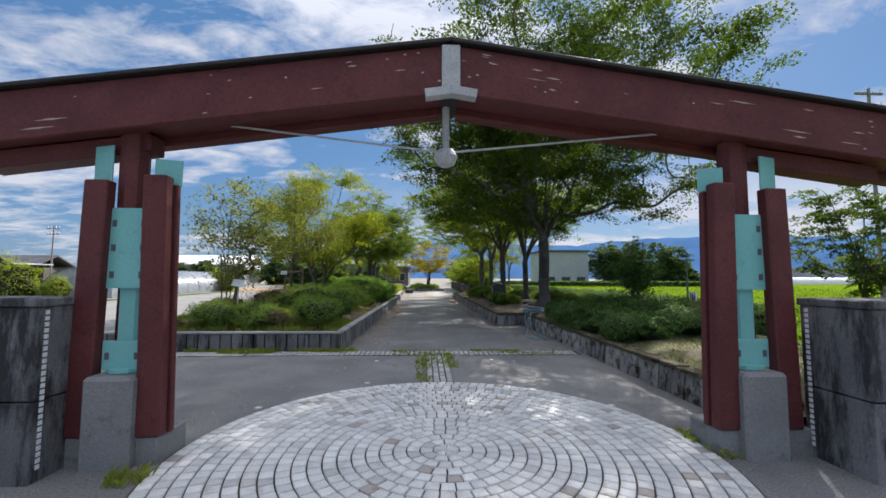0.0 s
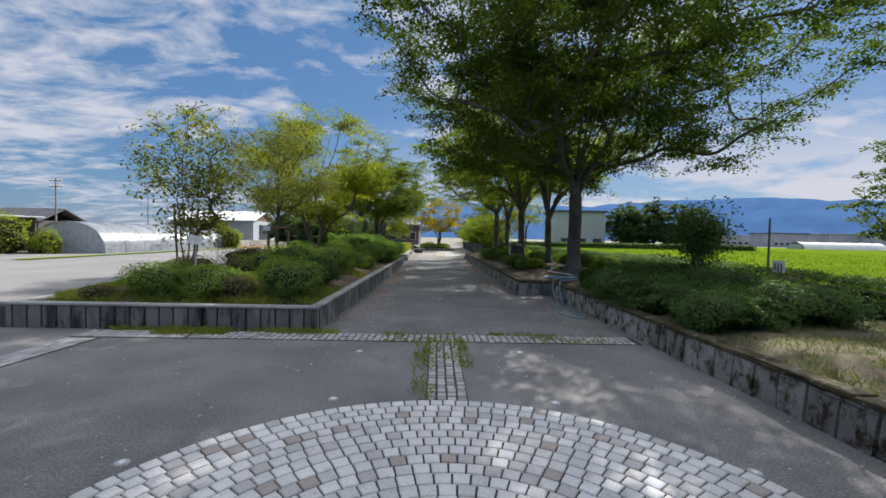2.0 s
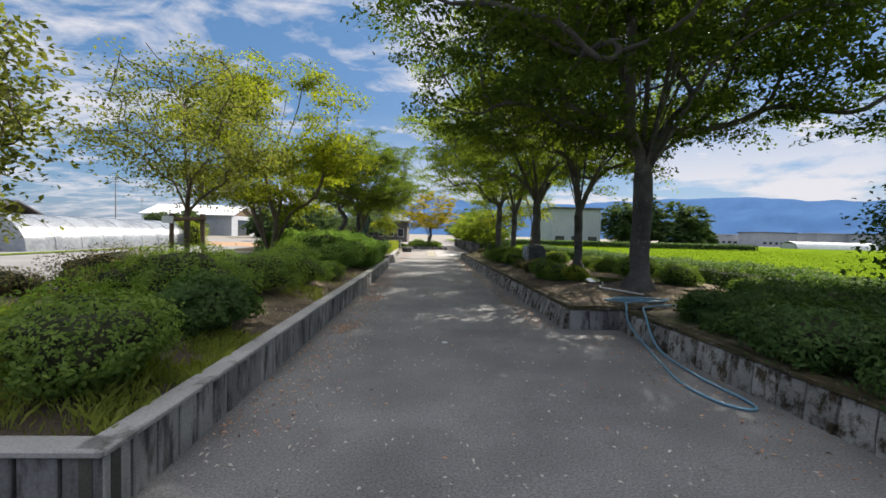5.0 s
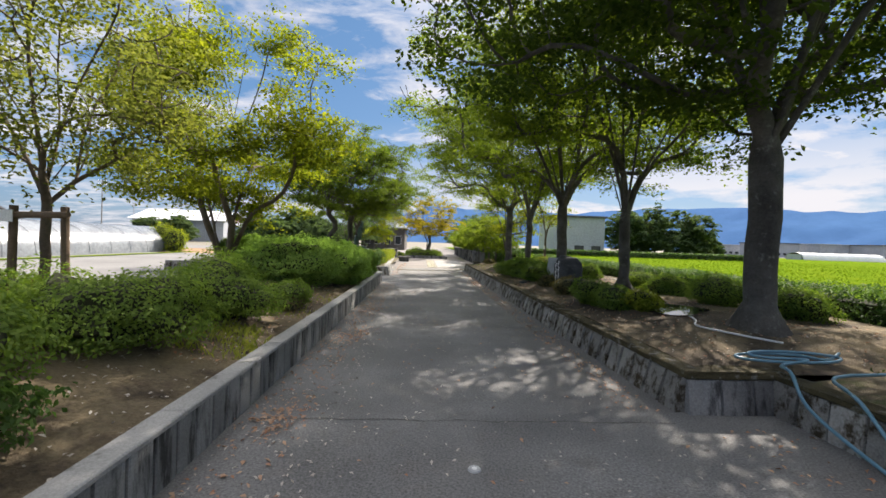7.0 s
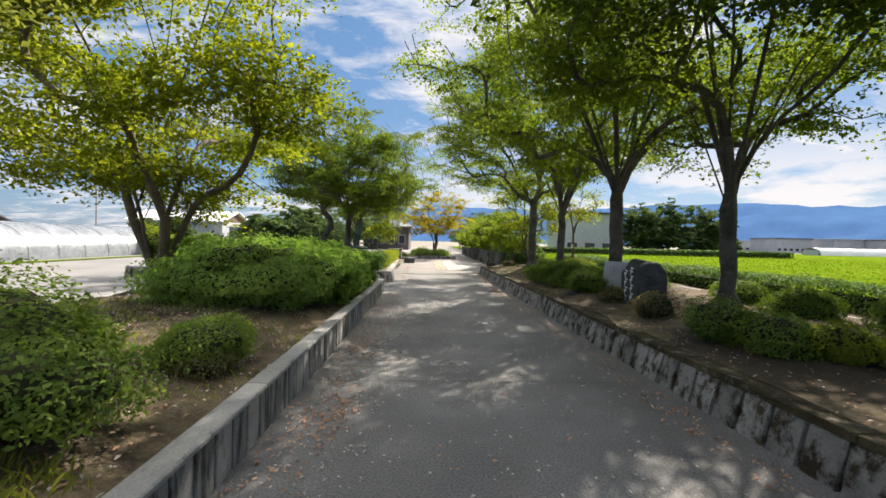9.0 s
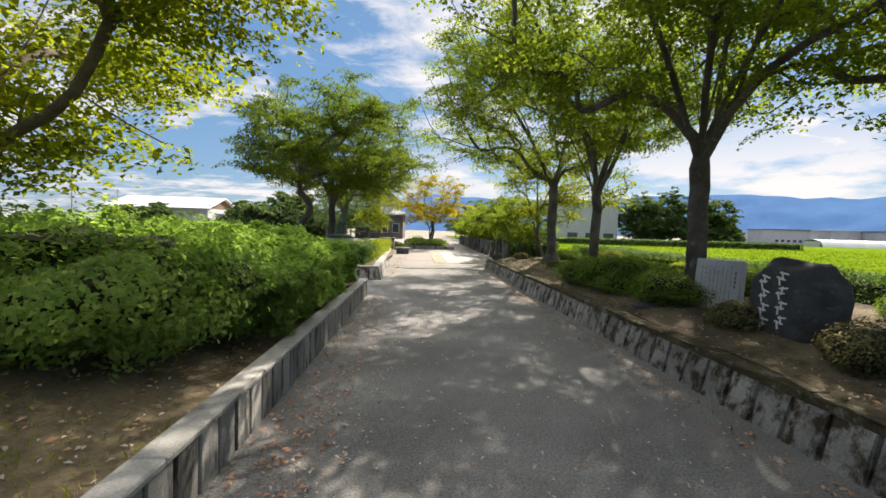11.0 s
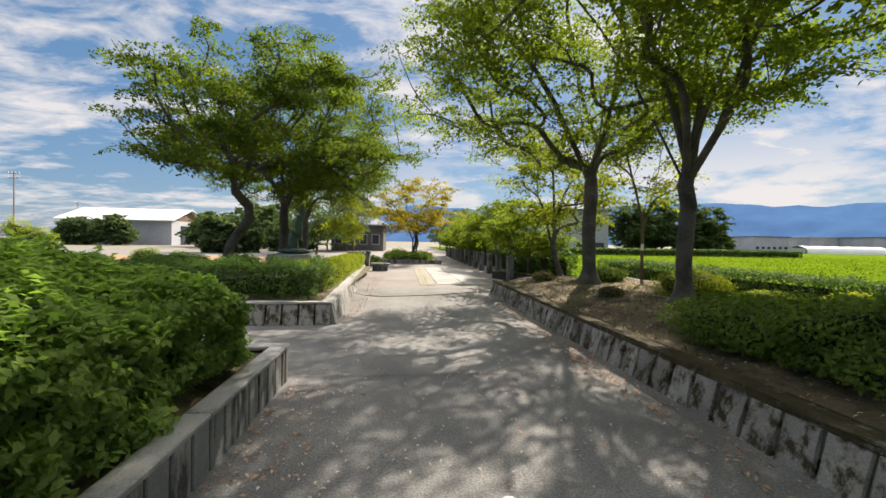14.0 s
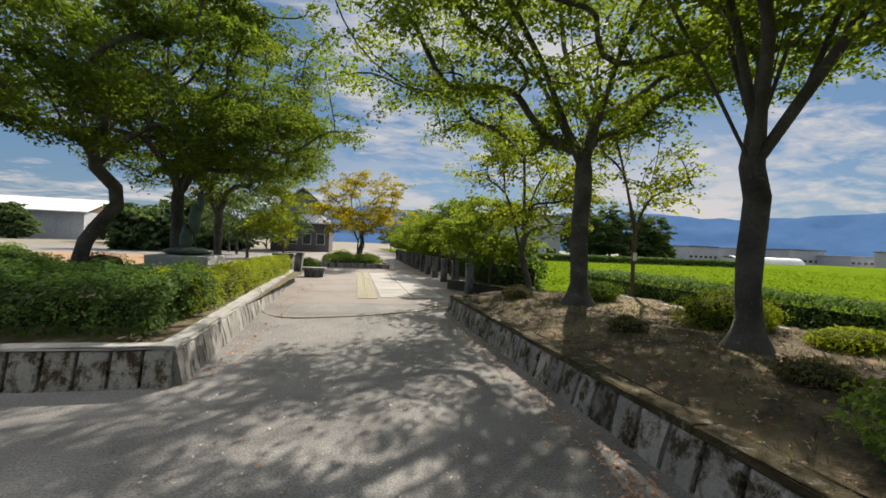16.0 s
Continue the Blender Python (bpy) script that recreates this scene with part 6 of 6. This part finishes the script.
def crack(y, x0, x1, seed, w=0.006):
    v = []
    n = 60
    for i in range(n + 1):
        x = x0 + (x1 - x0) * i / n
        yy = y + 0.035 * noise.noise(Vector((x * 3, seed, 0))) + 0.012 * noise.noise(Vector((x * 14, seed, 0)))
        ww = w * (0.6 + 0.6 * abs(noise.noise(Vector((x * 9, seed, 4)))))
        v += [(x, yy - ww, PATH_Z(x, yy) + 0.006), (x, yy + ww, PATH_Z(x, yy) + 0.006)]
    f = [(2 * i, 2 * i + 2, 2 * i + 3, 2 * i + 1) for i in range(n)]
    tagged(part("joint_line", mesh_np("joint_line", v, f, JOINT)), "thin dark cracked joint across the asphalt", "joint", kind="structure")


for k, y in enumerate((13.75, 18.0, 23.17, 26.27, 30.4)):
    crack(y, -1.74, 2.2, k)

# ---- litter and weeds ----
def litter(name, label, seed, spots, mat, size):
    rng = np.random.default_rng(seed)
    cs = []
    for x0, y0, x1, y1, n, zf in spots:
        x, y = rng.uniform(x0, x1, n), rng.uniform(y0, y1, n)
        if n < 200 and x1 - x0 < 0.5:
            x, y = rng.normal((x0 + x1) / 2, (x1 - x0) / 3, n), rng.normal((y0 + y1) / 2, (y1 - y0) / 3, n)
        cs.append(np.stack([x, y, np.array([zf(a, b) for a, b in zip(x, y)]) + 0.016], 1))
    c = np.concatenate(cs)
    v, f = leaves_np(c, size, rng, 0, np.tile([0, 0, 2.2], (len(c), 1)), 0.5)
    return tagged(part(name, mesh_np(name, v, f, mat)), label, "leaves", kind="stuff")


Z0 = PATH_Z
litter("fallen_leaves", "reddish brown fallen leaves along the kerbs", 701, ((-1.78, 10, -1.2, 26, 1000, Z0), (-1.5, 16.6, -1.1, 17.6, 120, Z0), (-1.6, 19.0, -1.2, 20.5, 120, Z0), (-1.62, 13.5, -1.24, 14.0, 130, lambda x, y: 0.012), (1.85, 14, 2.2, 33, 900, Z0), (1.72, 25.5, 2.1, 27.5, 170, Z0), (-1.4, 9.5, 2.2, 33, 260, Z0), (2.4, 9.5, 3.3, 13.6, 160, Z0), (-1.8, 29.5, -1.4, 40, 300, lambda x, y: 0.0), (-6.5, 14, -2.1, 26, 2200, BED_L1), (2.6, 14.4, 6.4, 33.5, 2600, BED_RB)), DRY, 0.047)
litter("pale_litter", "pale scattered flecks and seed husks on asphalt", 702, ((-1.7, 7, 2.2, 33, 1700, Z0), (-1.75, 9.5, -0.9, 26, 800, Z0), (-6, 3.5, -1.8, 8.5, 80, Z0), (2.3, 4.5, 3.3, 13.5, 90, Z0), (-6.5, 11, -2.0, 20, 2600, BED_L1), (2.5, 14.3, 6.3, 33, 1200, BED_RB)), PALE, 0.036)
grass("weeds", "green weeds growing in the joints of the setts", 711, ((-0.16, 6.3, 0.10, 8.6), (-0.05, 7.6, 0.55, 8.75), (-0.75, 8.5, 0.45, 9.1), (0.38, 7.3, 0.60, 8.7), (0.5, 8.9, 2.1, 9.12), (1.6, 8.55, 2.9, 9.05)), 3600, 0.07, GRASS, None, 1.2)
grass("weeds", "tufts of grass at the foot of the bed wall", 712, ((-4.3, 8.75, -3.2, 9.1), (-2.5, 8.9, -1.5, 9.1), (-5.1, 8.98, -1.8, 9.1), (-2.5, 3.3, -2.15, 3.5), (2.6, 3.6, 2.85, 4.2)), 3400, 0.09, GRASS, None, 1.5)
grass("bed_grass", "lush sunlit grass between bed shrubs", 713, ((-6.6, 9.35, -2.0, 11.6), ), 30000, 0.11, GRASS, BED_L1)
grass("bed_grass", "thin dry grass on the bed soil", 714, ((-6.6, 12.6, -3.6, 19.5), (-3.6, 16.4, -2.0, 19.0)), 9000, 0.06, GRASS, BED_L1)
grass("bed_grass", "loose green grass beside the clipped shrubs", 718, ((-2.7, 14.2, -2.0, 15.4),), 900, 0.10, GRASS, BED_L1)
grass("bed_grass", "short dull green grass with painted shade beside the gate shrubs", 715, ((3.6, 3.9, 6.6, 8.0), (6.1, 8.0, 6.6, 14)), 14000, 0.06, GRASS_SHADED, BED_RA)
grass("bed_grass", "sparse grass under the avenue trees", 716, ((2.6, 24.0, 6.4, 33.6),), 7000, 0.07, GRASS_SHADED, BED_RB)
rng_f = np.random.default_rng(77)
pf = np.stack([8.2 + 50 * rng_f.uniform(0, 1, 14000) ** 1.7, rng_f.uniform(-5, 85, 14000), np.full(14000, 0.2) + rng_f.uniform(0, 0.16, 14000)], 1)
v, f = leaves_np(pf, 0.18, rng_f, 0.0, np.tile([0, 0, 0.6], (14000, 1)), 0.4)
tagged(part("crop_leaves", mesh_np("crop_leaves", v, f, LEAF_CROP)), "low bright green crop leaves in rows", "crop", kind="stuff")
